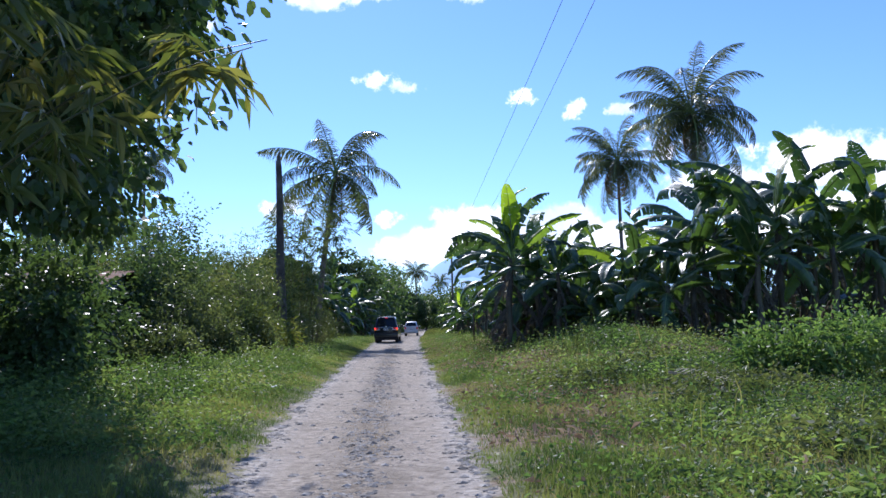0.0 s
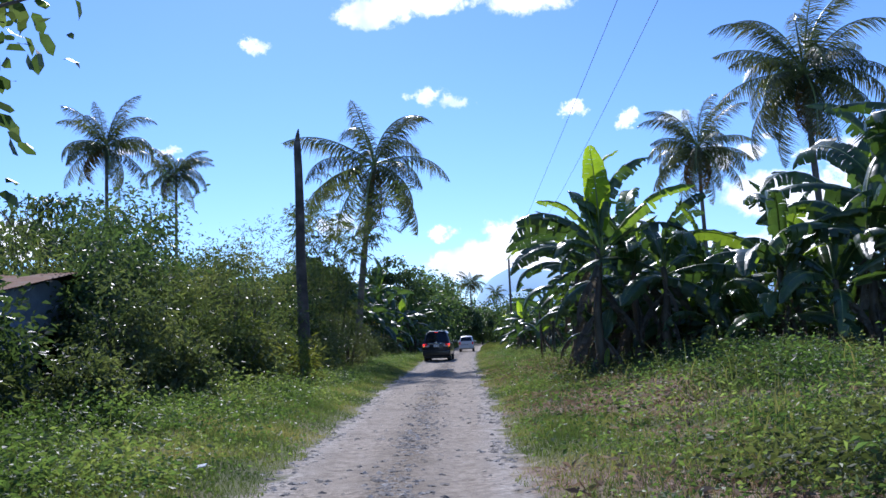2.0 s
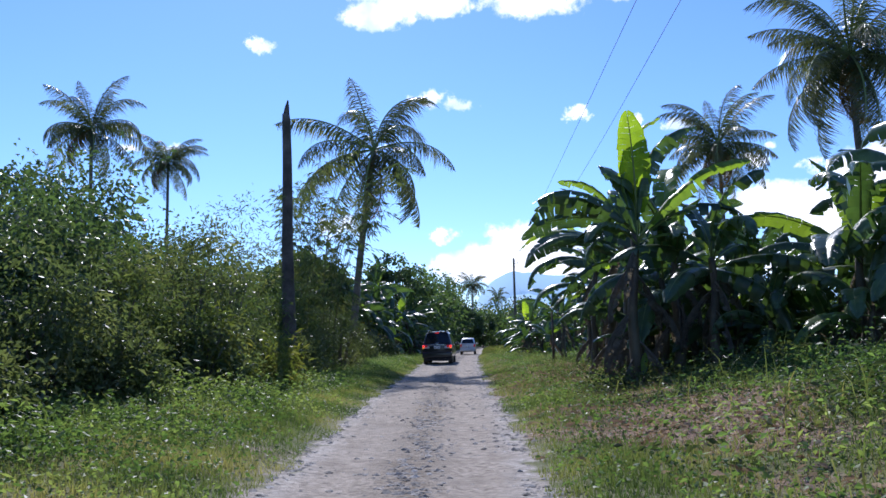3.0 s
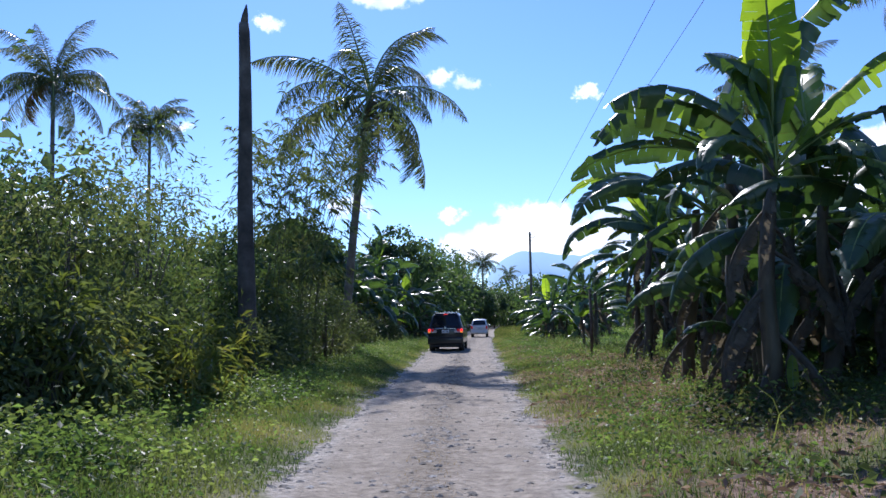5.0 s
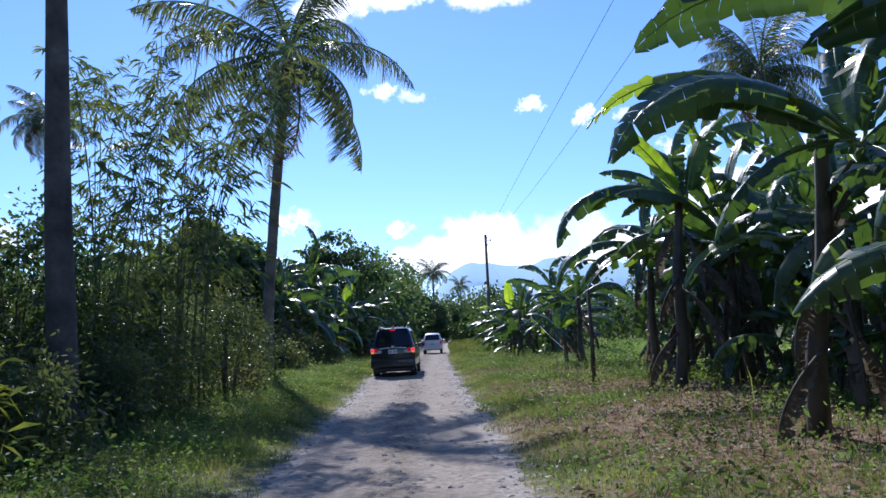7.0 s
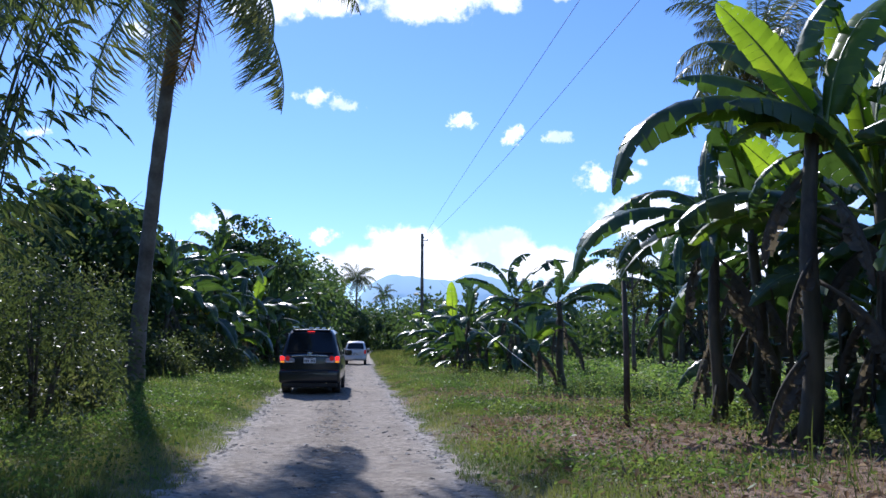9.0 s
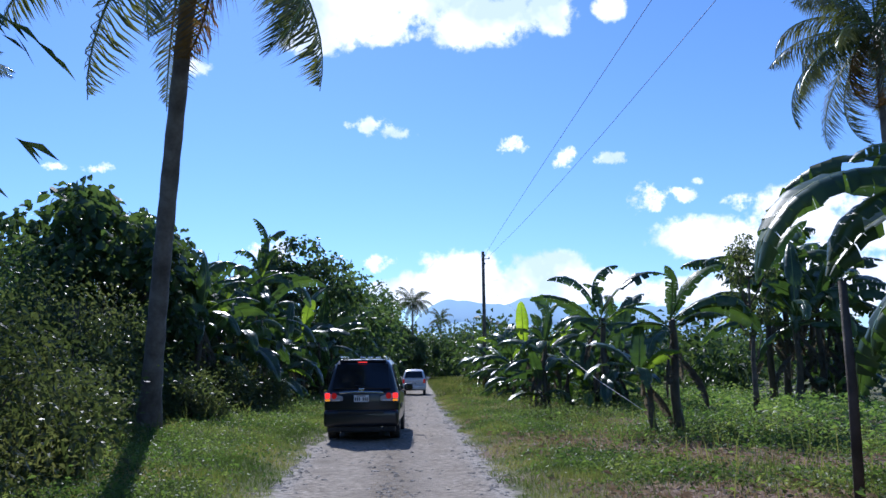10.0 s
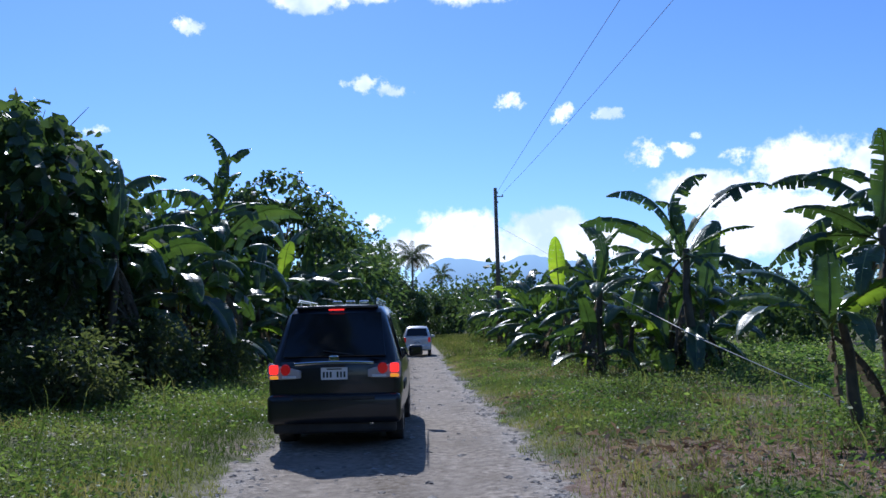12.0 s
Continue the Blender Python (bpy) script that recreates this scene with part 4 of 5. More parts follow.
    for q in (-.02, .17, .36):
        part("roof_clamp", rounded_box(.13, .07, .05, .012), M_CHROME, root, "small silver roof clamp", m=pose(q, .62, 1.84))
    part("high_brake_lamp", rounded_box(.22, .02, .02, .006, 1), M_RED, root, "lit red high brake lamp", m=pose(0, .315, 1.745))
    part("rear_wiper", rounded_box(.5, .012, .016, .004, 1), M_TRIM, root, m=pose(.1, .02, 1.2, -32, 8, 0))
    part("exhaust_pipe", rounded_box(.06, .3, .05, .02), M_CHROME, root, m=pose(.5, .1, .35))
    part("underside", rounded_box(1.56, 4.0, .2, .03), M_TRIM, root, m=pose(0, 2.3, .31))
    plate(root, -.012, .955)
    root.scale = (1.0, 1.02, 1.1)
    return root


def hatchback(x, y, rz=0.0):
    root = thing("hatchback", (x, y, gz(x, y) - .015), "small white hatchback driving ahead on the track", "car", "", "", rz)
    st = [(.0, .74, .92, 1.0, .68, .4), (.05, .8, .95, 1.04, .7, .34), (.35, .83, .97, 1.40, .60, .3), (.6, .84, .97, 1.50, .58, .28), (1.8, .84, .95, 1.52, .6, .26), (2.5, .83, .93, 1.35, .6, .26), (3.1, .82, .92, 1.02, .66, .28), (3.8, .72, .7, .75, .55, .36)]
    part("body", car_body(st), M_WHITE, root, smooth=True)
    part("rear_window", panel([(-.62, .05, 1.03), (.62, .05, 1.03), (.53, .36, 1.40), (-.53, .36, 1.40)], .012), M_TINT, root, m=pose(0, -.03, 0))
    for s in (-1, 1):
        part("tail_lamp", rounded_box(.16, .07, .26, .03), M_RED_DIM, root, "red tail lamp", m=pose(s * .69, .03, .84))
        part("wing_mirror", rounded_box(.2, .1, .13, .04), M_WHITE, root, m=pose(s * .93, 2.5, 1.0))
        part("side_window", panel([(s * .81, .6, 1.0), (s * .81, 2.5, .98), (s * .62, 2.1, 1.42), (s * .62, .7, 1.42)][::s], .012), M_TINT, root, m=pose(s * .008, 0, 0))
        wheel(root, s * .7, .65, .3, .19)
        wheel(root, s * .7, 3.1, .3, .19)
    part("bumper", rounded_box(1.6, .14, .24, .05), M_WHITE, root, m=pose(0, .0, .47), smooth=True)
    plate(root, -.03, .72)
    root.scale = (1.0, 1.0, 1.14)
    return root


suv(-1.47, 67.7, -1.5)
hatchback(-.15, 104.0, -1.0)


# ---------------------------------------------------------------- house, poles, wires
M_WALL = material("weathered_blue_plaster", [(.20, .24, .30), (.28, .33, .40), (.16, .18, .21)], .8, .9, .3, 18, None, .1)
M_TIN = material("rusted_roof_sheet", [(.15, .065, .04), (.2, .115, .075), (.2, .18, .165)], 1.2, .9, .2, 10, None, .12, .15)
M_WOOD = material("grey_timber", [(.09, .075, .055), (.17, .145, .11)], 3, .85, .4, 20, None, .15)
M_CABLE = paint("cable", (.02, .02, .022), .6)
M_ROPE = paint("white_rope", (.7, .68, .64), .8)


def house():
    """Low farmhouse half hidden behind the shrubs: plastered walls, timber frame, rusty corrugated roof with a slipped sheet."""
    root = thing("farmhouse", (-13.2, 33.4, gz(-13.2, 33.4) - .1), "low blue-grey farmhouse with a rusty corrugated roof", "house", "", "", 4)
    w, d, h = 8.0, 6.0, 2.8
    for nx, ny, sx, sy in ((0, -d / 2, w, .15), (0, d / 2, w, .15), (-w / 2, 0, .15, d - .15), (w / 2, 0, .15, d - .15)):
        bm = bmesh.new()
        bmesh.ops.create_cube(bm, size=1, matrix=pose(nx, ny, h / 2) @ Matrix.Diagonal((sx, sy, h, 1)))
        part("wall", bm, M_WALL, root)
    for s in (-1, 1):
        win = part("window", rounded_box(1.1, .05, 1.0, .0), M_TINT, root, m=pose(s * 2.2, -d / 2 - .085, 1.45))
        for q in (-1, 1):
            part("window_frame", rounded_box(.06, .07, 1.12, .005, 1), M_WOOD, win, m=pose(q * .56, -.01, 0))
            part("window_frame", rounded_box(1.06, .07, .06, .005, 1), M_WOOD, win, m=pose(0, -.01, q * .53))
    win = part("window", rounded_box(.05, 1.2, 1.0, .0), M_TINT, root, m=pose(w / 2 + .085, -.6, 1.45))
    for q in (-1, 1):
        part("window_frame", rounded_box(.07, .06, 1.12, .005, 1), M_WOOD, win, m=pose(.01, q * .6, 0))
        part("window_frame", rounded_box(.07, 1.14, .06, .005, 1), M_WOOD, win, m=pose(.01, 0, q * .53))
    # roof sheets: one object each, corrugated
    rng = random.Random(5)
    xs = np.linspace(0, .95, 41)
    V, F = [], []
    for i, x in enumerate(xs):
        z = .022 * math.sin(x * 2 * math.pi / .095)
        V += [(x, 0, z), (x, 3.9, z), (x, 0, z + .004), (x, 3.9, z + .004)]
    for i in range(40):
        a = i * 4
        F += [(a, a + 4, a + 5, a + 1), (a + 2, a + 3, a + 7, a + 6)]
    me = mesh_of("roof_sheet", V, F, M_TIN, True)
    for side in (-1, 1):
        for i in range(10):
            m = pose(-w / 2 - .45 + .9 * i, 0, h + .62 + (.02 if i % 2 else 0), 0, 0, 0)
            m = m @ (pose(0, 0, 0, -9 + rng.uniform(-1.5, 1.5), 0, rng.uniform(-1.5, 1.5)) if side > 0 else pose(.95, 0, 0, -9 + rng.uniform(-1.5, 1.5), 0, 180 + rng.uniform(-1.5, 1.5)))
            piece("roof_sheet", me, root, m)
    for s in (-1, 1):
        gable = bmesh.new()
        v = [gable.verts.new(p) for p in ((s * w / 2 - .07, -d / 2, h), (s * w / 2 - .07, d / 2, h), (s * w / 2 - .07, 0, h + .48), (s * w / 2 + .07, -d / 2, h), (s * w / 2 + .07, d / 2, h), (s * w / 2 + .07, 0, h + .48))]
        for f in ((0, 1, 2), (5, 4, 3), (0, 3, 4, 1), (1, 4, 5, 2), (2, 5, 3, 0)):
            gable.faces.new([v[i] for i in f])
        bmesh.ops.recalc_face_normals(gable, faces=gable.faces)
        part("gable", gable, M_WALL, root)


house()


def utility_pole(x, y, h):
    root = thing("utility_pole", (x, y, gz(x, y) - .1), "weathered grey wooden utility pole", "pole")
    tube("post", [(0, 0, 0), (.03, 0, h * .5), (0, 0, h)], [.16, .135, .11], M_WOOD, root, 12)
    for q in (.3, .9):
        part("insulator", rounded_box(.09, .09, .14, .03), M_WHITE, root, m=pose(.14, 0, h - q))
    part("bracket", rounded_box(.5, .06, .06, .01), M_WOOD, root, m=pose(.25, -.02, h - .55))
    part("insulator", rounded_box(.09, .09, .14, .03), M_WHITE, root, m=pose(.45, -.02, h - .45))


utility_pole(5.0, 108.2, 10.15)


def bend(y, knots=(-62, 26, 79, 108.2)):
    """Weights of a smooth curve through four places along the line."""
    return [math.prod((y - b) / (a - b) for b in knots if b != a) for a in knots]


for x_far, x_near, x_mid, x_pole in ((5.0, 5.12, 5.06, 5.12), (5.9, 5.98, 6.42, 5.5)):
    pts = []
    for i in range(61):
        yy = 108.2 - 170 * i / 60
        pts.append((float(sum(w * x for w, x in zip(bend(yy), (x_far, x_near, x_mid, x_pole)))), yy, 9.75 + .22 * math.cos((yy - 108.2) / 27)))
    V, F = tube_data(pts, [.0085] * 61, 5)
    tagged(new("power_cable", mesh_of("power_cable", V, F, M_CABLE, True)), "thin black power cable strung along the track", "cable", "power cables")

guy = thing("guy_wire", (6.1, 68.4, gz(6.1, 68.4)), "taut guy wire with a white sleeve staying the utility pole", "guy wire")
tube("white_sleeve", [(.03, -.6, .02), (-.27, 5.7, 1.06), (-.57, 11.4, 2.16)], [.008] * 3, M_ROPE, guy, 6, "white plastic sleeve")
tube("wire", [(-.57, 11.4, 2.16), (-.83, 25.6, 5.0), (-1.08, 39.8, 7.7)], [.007] * 3, M_CABLE, guy, 5)

# thin dark fence post among the weeds
post = thing("fence_post", (4.5, 56.2, gz(4.5, 56.2) - .1), "thin dark wooden fence post", "post")
tube("post", [(0, 0, 0), (.02, .01, 1.4), (-.01, 0, 2.6)], [.06, .055, .045], M_DEAD, post, 8)

# dead palm trunk without a crown
stump = thing("dead_palm_trunk", (-5.9, 47.9, gz(-5.9, 47.9) - .1), "tall dead palm trunk with a broken top", "dead trunk")
tube("trunk", [(.02 * math.sin(i * .5) - .008 * i, .02 * math.cos(i * .6), 10.3 * i / 20) for i in range(20)] + [(-.17, .01, 10.05)], [.27 - .006 * i for i in range(20)] + [.14], M_DEAD, stump, 12)
tube("broken_top", [(-.16, 0, 9.95), (-.13, .02, 10.3), (-.1, .03, 10.6)], [.13, .09, .02], M_DEAD, stump, 7, "splintered broken top")


# ---------------------------------------------------------------- plants: places
# coconut palms
palm(-6.8, 68.6, 12.1, (2.06, -4.5), 1.38, 11, 19, "coconut palm leaning over the track, pale ringed trunk", .24, .165, 136, .57)
palm(20.0, 80.5, 15.8, (-.2, .3), 1.26, 12, 32, fall=132)
palm(18.9, 54.4, 13.8, (-.65, .3), 1.2, 13, 34, fall=132)
palm(-28.5, 80, 18.2, (-.5, 0), 1.2, 14, 26)
palm(-30.5, 100, 20.0, (0, 0), 1.1, 15, 26)
palm(-.4, 184, 12.4, (.2, 0), .95, 16, 22)
palm(5.9, 235, 12.6, (.2, 0), .8, 17, 18)

# big dark tree and bamboo where the walk begins
tree(-7.6, 19.5, 12.0, 5.2, .3, 330, 110, .24, .62, M_BROAD, 21, "large dark broad-leaved tree overhanging the track", trunk=.32, oval=True)
# this clump wears the copy whose leaf colour holds the sunlight
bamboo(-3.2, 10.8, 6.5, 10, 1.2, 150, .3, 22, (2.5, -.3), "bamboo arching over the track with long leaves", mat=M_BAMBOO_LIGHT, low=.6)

# shrubs and bamboo along the west side
shrub(-8.6, 18.0, 3.2, 1.9, 201, M_BROAD, .18, .5, 80, 80, "dark broad-leaved shrub under the big tree")
for sx, sy, h, sp, k in ((-7.6, 24.2, 3.0, 1.5, 205), (-9.3, 26.2, 3.4, 1.8, 206), (-8.0, 27.6, 2.8, 1.3, 207), (-6.4, 21.6, 1.6, 1.0, 208)):
    shrub(sx, sy, h, sp, k, M_BROAD, .18, .5, 70, 80, "dark broad-leaved shrub under the big tree")
shrub(-10.8, 21.0, 3.4, 2.0, 202, M_BROAD, .18, .5, 80, 80, "dark broad-leaved shrub under the big tree")
WEST_SHRUBS = [(-6.2, 31.2, 2.3, 1.2), (-7.7, 34.0, 4.0, 1.6), (-6.6, 34.4, 3.1, 1.5), (-8.6, 37.0, 5.2, 2.0), (-6.1, 38.4, 3.6, 1.5), (-9.6, 41.2, 4.4, 2.1), (-6.6, 42.4, 4.6, 1.6), (-8.8, 45.6, 4.2, 2.1), (-11.5, 38, 4.9, 2.2), (-12.5, 44, 5.4, 2.6), (-7.8, 50.0, 3.8, 1.8), (-10.5, 51.5, 4.6, 2.3), (-7.4, 54.5, 3.2, 1.6), (-9.5, 57, 4.3, 2.2), (-8.8, 61.5, 3.6, 1.9), (-11.6, 64, 4.4, 2.3)]
WEST_SHRUBS += [(-9.2, 69.5, 3.6, 1.9), (-12, 71, 4.4, 2.3), (-8.8, 75, 3.0, 1.6), (-9.6, 80.5, 3.2, 1.6), (-5.6, 32.0, 1.3, .9), (-5.2, 36.0, 1.6, 1.0), (-5.6, 40.5, 1.5, 1.0), (-5.4, 45.0, 1.4, 1.0), (-5.6, 49.0, 1.3, .9), (-6.4, 61.0, 1.6, 1.1), (-7.2, 65.0, 1.5, 1.0), (-6.8, 72.0, 1.4, 1.0), (-7.0, 77.5, 1.6, 1.1), (-6.4, 82, 1.5, 1.0), (-5.6, 28.0, .9, .8), (-7.4, 26.5, 1.2, 1.0)]
for i, (sx, sy, h, s) in enumerate(WEST_SHRUBS):
    narrow = i in (2, 6, 8)
    dark = i in (1, 3, 5, 7, 9, 10, 12, 13, 15, 17)
    shrub(sx, sy, h, s, 30 + i, M_BAMBOO if narrow else M_BROAD if dark else M_SHRUB, .17 if narrow else .16 if dark else .13, .2 if narrow else .45, int(26 * s * s ** .5) + 16, 95)
for sx, sy, h, sp, k in ((9.3, 19.9, .95, 1.2, 301), (8.2, 20.4, .7, .8, 302), (11.0, 20.6, 1.0, 1.3, 303)):
    shrub(sx, sy, h, sp, k, M_WEED, .15, .42, 60, 55, "low yellow-green bush with large leaves in the weeds")
for sx, sy, h, sp, k in ((-5.1, 36.6, 1.5, .9, 311), (-4.7, 39.6, 1.3, .8, 312), (-5.4, 43.0, 1.4, .9, 313)):
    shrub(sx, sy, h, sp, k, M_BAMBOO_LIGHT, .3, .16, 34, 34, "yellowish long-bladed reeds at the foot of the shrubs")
bamboo(-5.9, 54.5, 12.8, 14, 2.5, 280, .3, 60, (1.5, -1.0), low=.28)
bamboo(-6.6, 51.3, 10.0, 10, 1.8, 330, .24, 68, (.2, -.2), low=.1)
shrub(-5.6, 57.5, 2.6, 1.3, 203, M_SHRUB, .12, .45, 60, 70)
shrub(-6.2, 52.5, 2.4, 1.3, 204, M_SHRUB, .12, .45, 60, 70)
bamboo(-7.6, 39.5, 5.6, 12, 2.0, 240, .2, 61, (0, 0), "young bamboo thicket beside the track")
bamboo(-9.8, 44.5, 6.2, 12, 2.2, 240, .2, 62, (0, 0), "young bamboo thicket beside the track")
tree(-16, 46, 7.5, 3.4, .25, 70, 80, .26, .55, M_BROAD, 63, "broad-leaved tree behind the shrubs")
tree(-10.8, 76, 8.0, 3.2, .18, 80, 60, .38, .68, M_BROAD, 64, "large-leaved breadfruit tree beside the track", oval=True)
tree(-9.9, 80.2, 6.4, 2.1, .15, 60, 60, .36, .66, M_BROAD, 70, "large-leaved breadfruit tree beside the track", oval=True)
tree(-13.0, 82, 7.5, 3.2, .2, 70, 60, .36, .68, M_BROAD, 65, "large-leaved breadfruit tree beside the track", oval=True)
tree(-7.6, 102, 10.0, 3.6, .15, 100, 80, .34, .6, M_BROAD, 66, "large-leaved breadfruit tree beside the track", oval=True)
tree(-13, 97, 8.0, 3.6, .15, 90, 70, .3, .6, M_BROAD, 67, "large-leaved breadfruit tree beside the track", oval=True)

for i in range(16):
    shrub(8.5 + 1.1 * i + .5 * math.sin(i * 2.1), 44.0 + 1.3 * math.sin(i * 1.7), 2.6 + .7 * math.sin(i * 1.3), 1.3, 230 + i, M_BROAD, .2, .45, 44, 50, "dark undergrowth behind the banana rows")
for sx, sy, h, s, k in ((-5.6, 150, 8.0, 3.0, 74), (-3.6, 162, 8.2, 3.0, 75), (-1.6, 176, 8.4, 3.0, 76), (1.8, 181, 7.2, 2.8, 77)):
    tree(sx, sy, h, s, .1, 60, 60, .36, .6, M_BROAD, k, "distant broad-leaved tree at the end of the track", oval=True)
tree(10.2, 72.5, 5.6, 1.0, .45, 34, 50, .14, .5, M_SHRUB, 69, "slender pale-trunked young tree in the clearing", trunk=.09)
# banana plants: east row, then west row
seed = 0
FIRST_CLUMP = [(6.2, 38.9, 3.2, 1.15, 8, 6, 0), (6.9, 38.0, 2.9, 1.1, 8, 6, 0), (6.2, 40.4, 2.8, 1.05, 8, 5, 0), (6.6, 43.0, 2.8, 1.0, 7, 6, 0)]
BACK_ROW = [(9.6, 36, 2.6, 1.1, 9, 6, 0), (11.3, 34.6, 3.1, 1.15, 9, 6, 0), (12.8, 36.4, 4.5, 1.38, 10, 8, 0), (14.6, 34.8, 4.7, 1.38, 10, 8, 0), (16.6, 36.5, 4.7, 1.38, 10, 8, 0), (10.8, 39, 2.9, 1.1, 9, 6, 0), (13.6, 40, 4.4, 1.38, 10, 8, 0), (18.5, 35.2, 4.6, 1.38, 9, 8, 0)]
BACK_ROW += [(20.5, 38, 4.5, 1.38, 9, 6, 0), (9.4, 42.5, 2.65, 1.06, 8, 6, 0), (15.8, 42, 4.4, 1.38, 9, 6, 0), (12, 42.5, 3.1, 1.1, 8, 6, 0), (18, 40.5, 4.5, 1.32, 9, 6, 0), (10.2, 34.2, 2.0, .97, 8, 5, 0), (13.2, 33.4, 3.3, 1.2, 9, 6, 0), (16, 33.6, 3.6, 1.25, 9, 6, 0)]
SECOND_CLUMP = [(7.8, 48.6, 3.4, 1.1, 8, 7, 0), (8.2, 50.6, 3.2, 1.1, 8, 7, 0), (7.4, 53.4, 3.6, 1.2, 9, 7, 1), (7.5, 57.4, 3.7, 1.2, 9, 8, 0), (8.4, 56.0, 3.6, 1.2, 8, 7, 1), (9.0, 52.0, 3.7, 1.2, 8, 7, 0), (9.2, 48.0, 3.6, 1.2, 8, 7, 0), (10.2, 45.6, 3.6, 1.2, 8, 6, 0), (10.6, 57.0, 3.2, 1.1, 8, 6, 0), (8.4, 58.6, 3.0, 1.1, 8, 7, 0), (8.0, 54.4, 3.2, 1.1, 8, 7, 0)]
FAR_ROW = [(8.6, 83.2, 3.0, 1.05, 8, 4, 0), (5.6, 83.6, 2.2, .85, 8, 3, 0), (6.6, 91.0, 2.4, .9, 7, 3, 0), (5.4, 94.5, 2.2, .9, 7, 2, 0), (7.6, 96.5, 2.4, .95, 7, 2, 1), (5.6, 99.5, 2.2, .9, 7, 2, 0), (6.6, 103.5, 2.4, .95, 7, 2, 0), (8.9, 86, 2.6, 1.0, 8, 3, 0), (9.6, 91, 2.6, 1.0, 7, 3, 0), (4.9, 103, 2.0, .85, 7, 2, 0), (5.6, 112, 2.2, .9, 7, 2, 0), (6.4, 118, 2.4, .95, 7, 2, 1), (5.9, 125, 2.4, .95, 7, 2, 0)]
DARK_CLUMP = [(14.6, 81.5, 4.4, 1.3, 10, 7, 0), (15.8, 82.6, 5.0, 1.38, 10, 7, 0), (17.2, 81.0, 5.0, 1.38, 9, 7, 0), (14.6, 79.0, 3.6, 1.2, 8, 7, 0), (15.8, 79.6, 3.9, 1.25, 9, 7, 0), (17.6, 84, 5.0, 1.3, 9, 7, 0)]
for bx, by, h, s, n, dead, young in FIRST_CLUMP + BACK_ROW + SECOND_CLUMP + FAR_ROW + DARK_CLUMP:
    seed += 1
    banana(bx, by, h, s, seed, n, dead, young)
WEST_ROW = [(-9.6, 88.5, 4.8, 1.3, 10), (-7.0, 84.6, 4.0, 1.2, 9), (-7.9, 91.5, 3.8, 1.1, 8), (-6.4, 95.0, 3.4, 1.1, 8), (-8.8, 94, 4.0, 1.15, 8), (-6.2, 107, 4.2, 1.15, 8), (-5.6, 112, 4.6, 1.2, 8), (-6.0, 118, 5.0, 1.25, 8), (-5.4, 124, 5.0, 1.25, 8), (-8.2, 79.5, 2.6, 1.0, 7), (-7.4, 81.2, 3.0, 1.05, 8), (-9.2, 84.2, 3.6, 1.1, 8), (-10.8, 90.5, 4.2, 1.15, 8), (-6.6, 90.2, 2.8, 1.0, 8), (-6.0, 99, 3.2, 1.05, 8), (-5.6, 103, 3.2, 1.05, 8)]
for bx, by, h, s, n in WEST_ROW:
    seed += 1
    west = banana(bx, by, h, s, seed, n, 6)
    for zz, turn in {84.6: ((2.6, 250), (1.7, 300)), 81.2: ((2.2, 320),), 95.0: ((2.8, 260),), 88.5: ((3.1, 262), (2.5, 285))}.get(by, ()):
        piece("leaf", BANANA_YELLOW, west, pose(0, 0, 0, 0, 0, -math.degrees(west.matrix_basis.to_euler().z)) @ pose(.25, -.85, zz, 0, 88, turn) @ Matrix.Diagonal((.75, .75, .75, 1)), "yellow dying leaf")

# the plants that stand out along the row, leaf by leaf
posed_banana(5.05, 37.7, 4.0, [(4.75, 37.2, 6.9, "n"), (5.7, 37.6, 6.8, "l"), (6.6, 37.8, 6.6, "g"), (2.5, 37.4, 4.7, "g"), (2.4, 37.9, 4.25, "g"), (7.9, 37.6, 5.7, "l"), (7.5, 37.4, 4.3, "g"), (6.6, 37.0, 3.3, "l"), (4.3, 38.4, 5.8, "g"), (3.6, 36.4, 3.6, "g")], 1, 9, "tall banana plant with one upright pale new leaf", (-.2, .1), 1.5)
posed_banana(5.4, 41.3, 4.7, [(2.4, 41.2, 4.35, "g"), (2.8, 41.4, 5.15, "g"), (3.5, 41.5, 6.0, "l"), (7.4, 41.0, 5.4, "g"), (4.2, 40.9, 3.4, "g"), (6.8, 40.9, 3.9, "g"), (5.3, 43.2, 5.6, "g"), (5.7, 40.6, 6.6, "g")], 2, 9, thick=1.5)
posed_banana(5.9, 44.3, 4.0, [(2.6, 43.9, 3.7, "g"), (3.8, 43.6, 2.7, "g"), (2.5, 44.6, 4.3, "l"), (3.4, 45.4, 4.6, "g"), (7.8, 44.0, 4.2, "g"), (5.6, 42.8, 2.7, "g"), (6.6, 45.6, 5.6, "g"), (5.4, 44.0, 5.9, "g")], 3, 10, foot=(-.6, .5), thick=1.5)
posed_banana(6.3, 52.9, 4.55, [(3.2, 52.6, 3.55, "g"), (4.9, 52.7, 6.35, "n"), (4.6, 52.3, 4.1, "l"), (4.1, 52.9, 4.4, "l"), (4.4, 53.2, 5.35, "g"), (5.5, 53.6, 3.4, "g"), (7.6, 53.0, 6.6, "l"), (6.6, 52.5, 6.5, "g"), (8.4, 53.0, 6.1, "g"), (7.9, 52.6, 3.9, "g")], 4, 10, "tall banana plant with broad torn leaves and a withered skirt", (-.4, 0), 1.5)
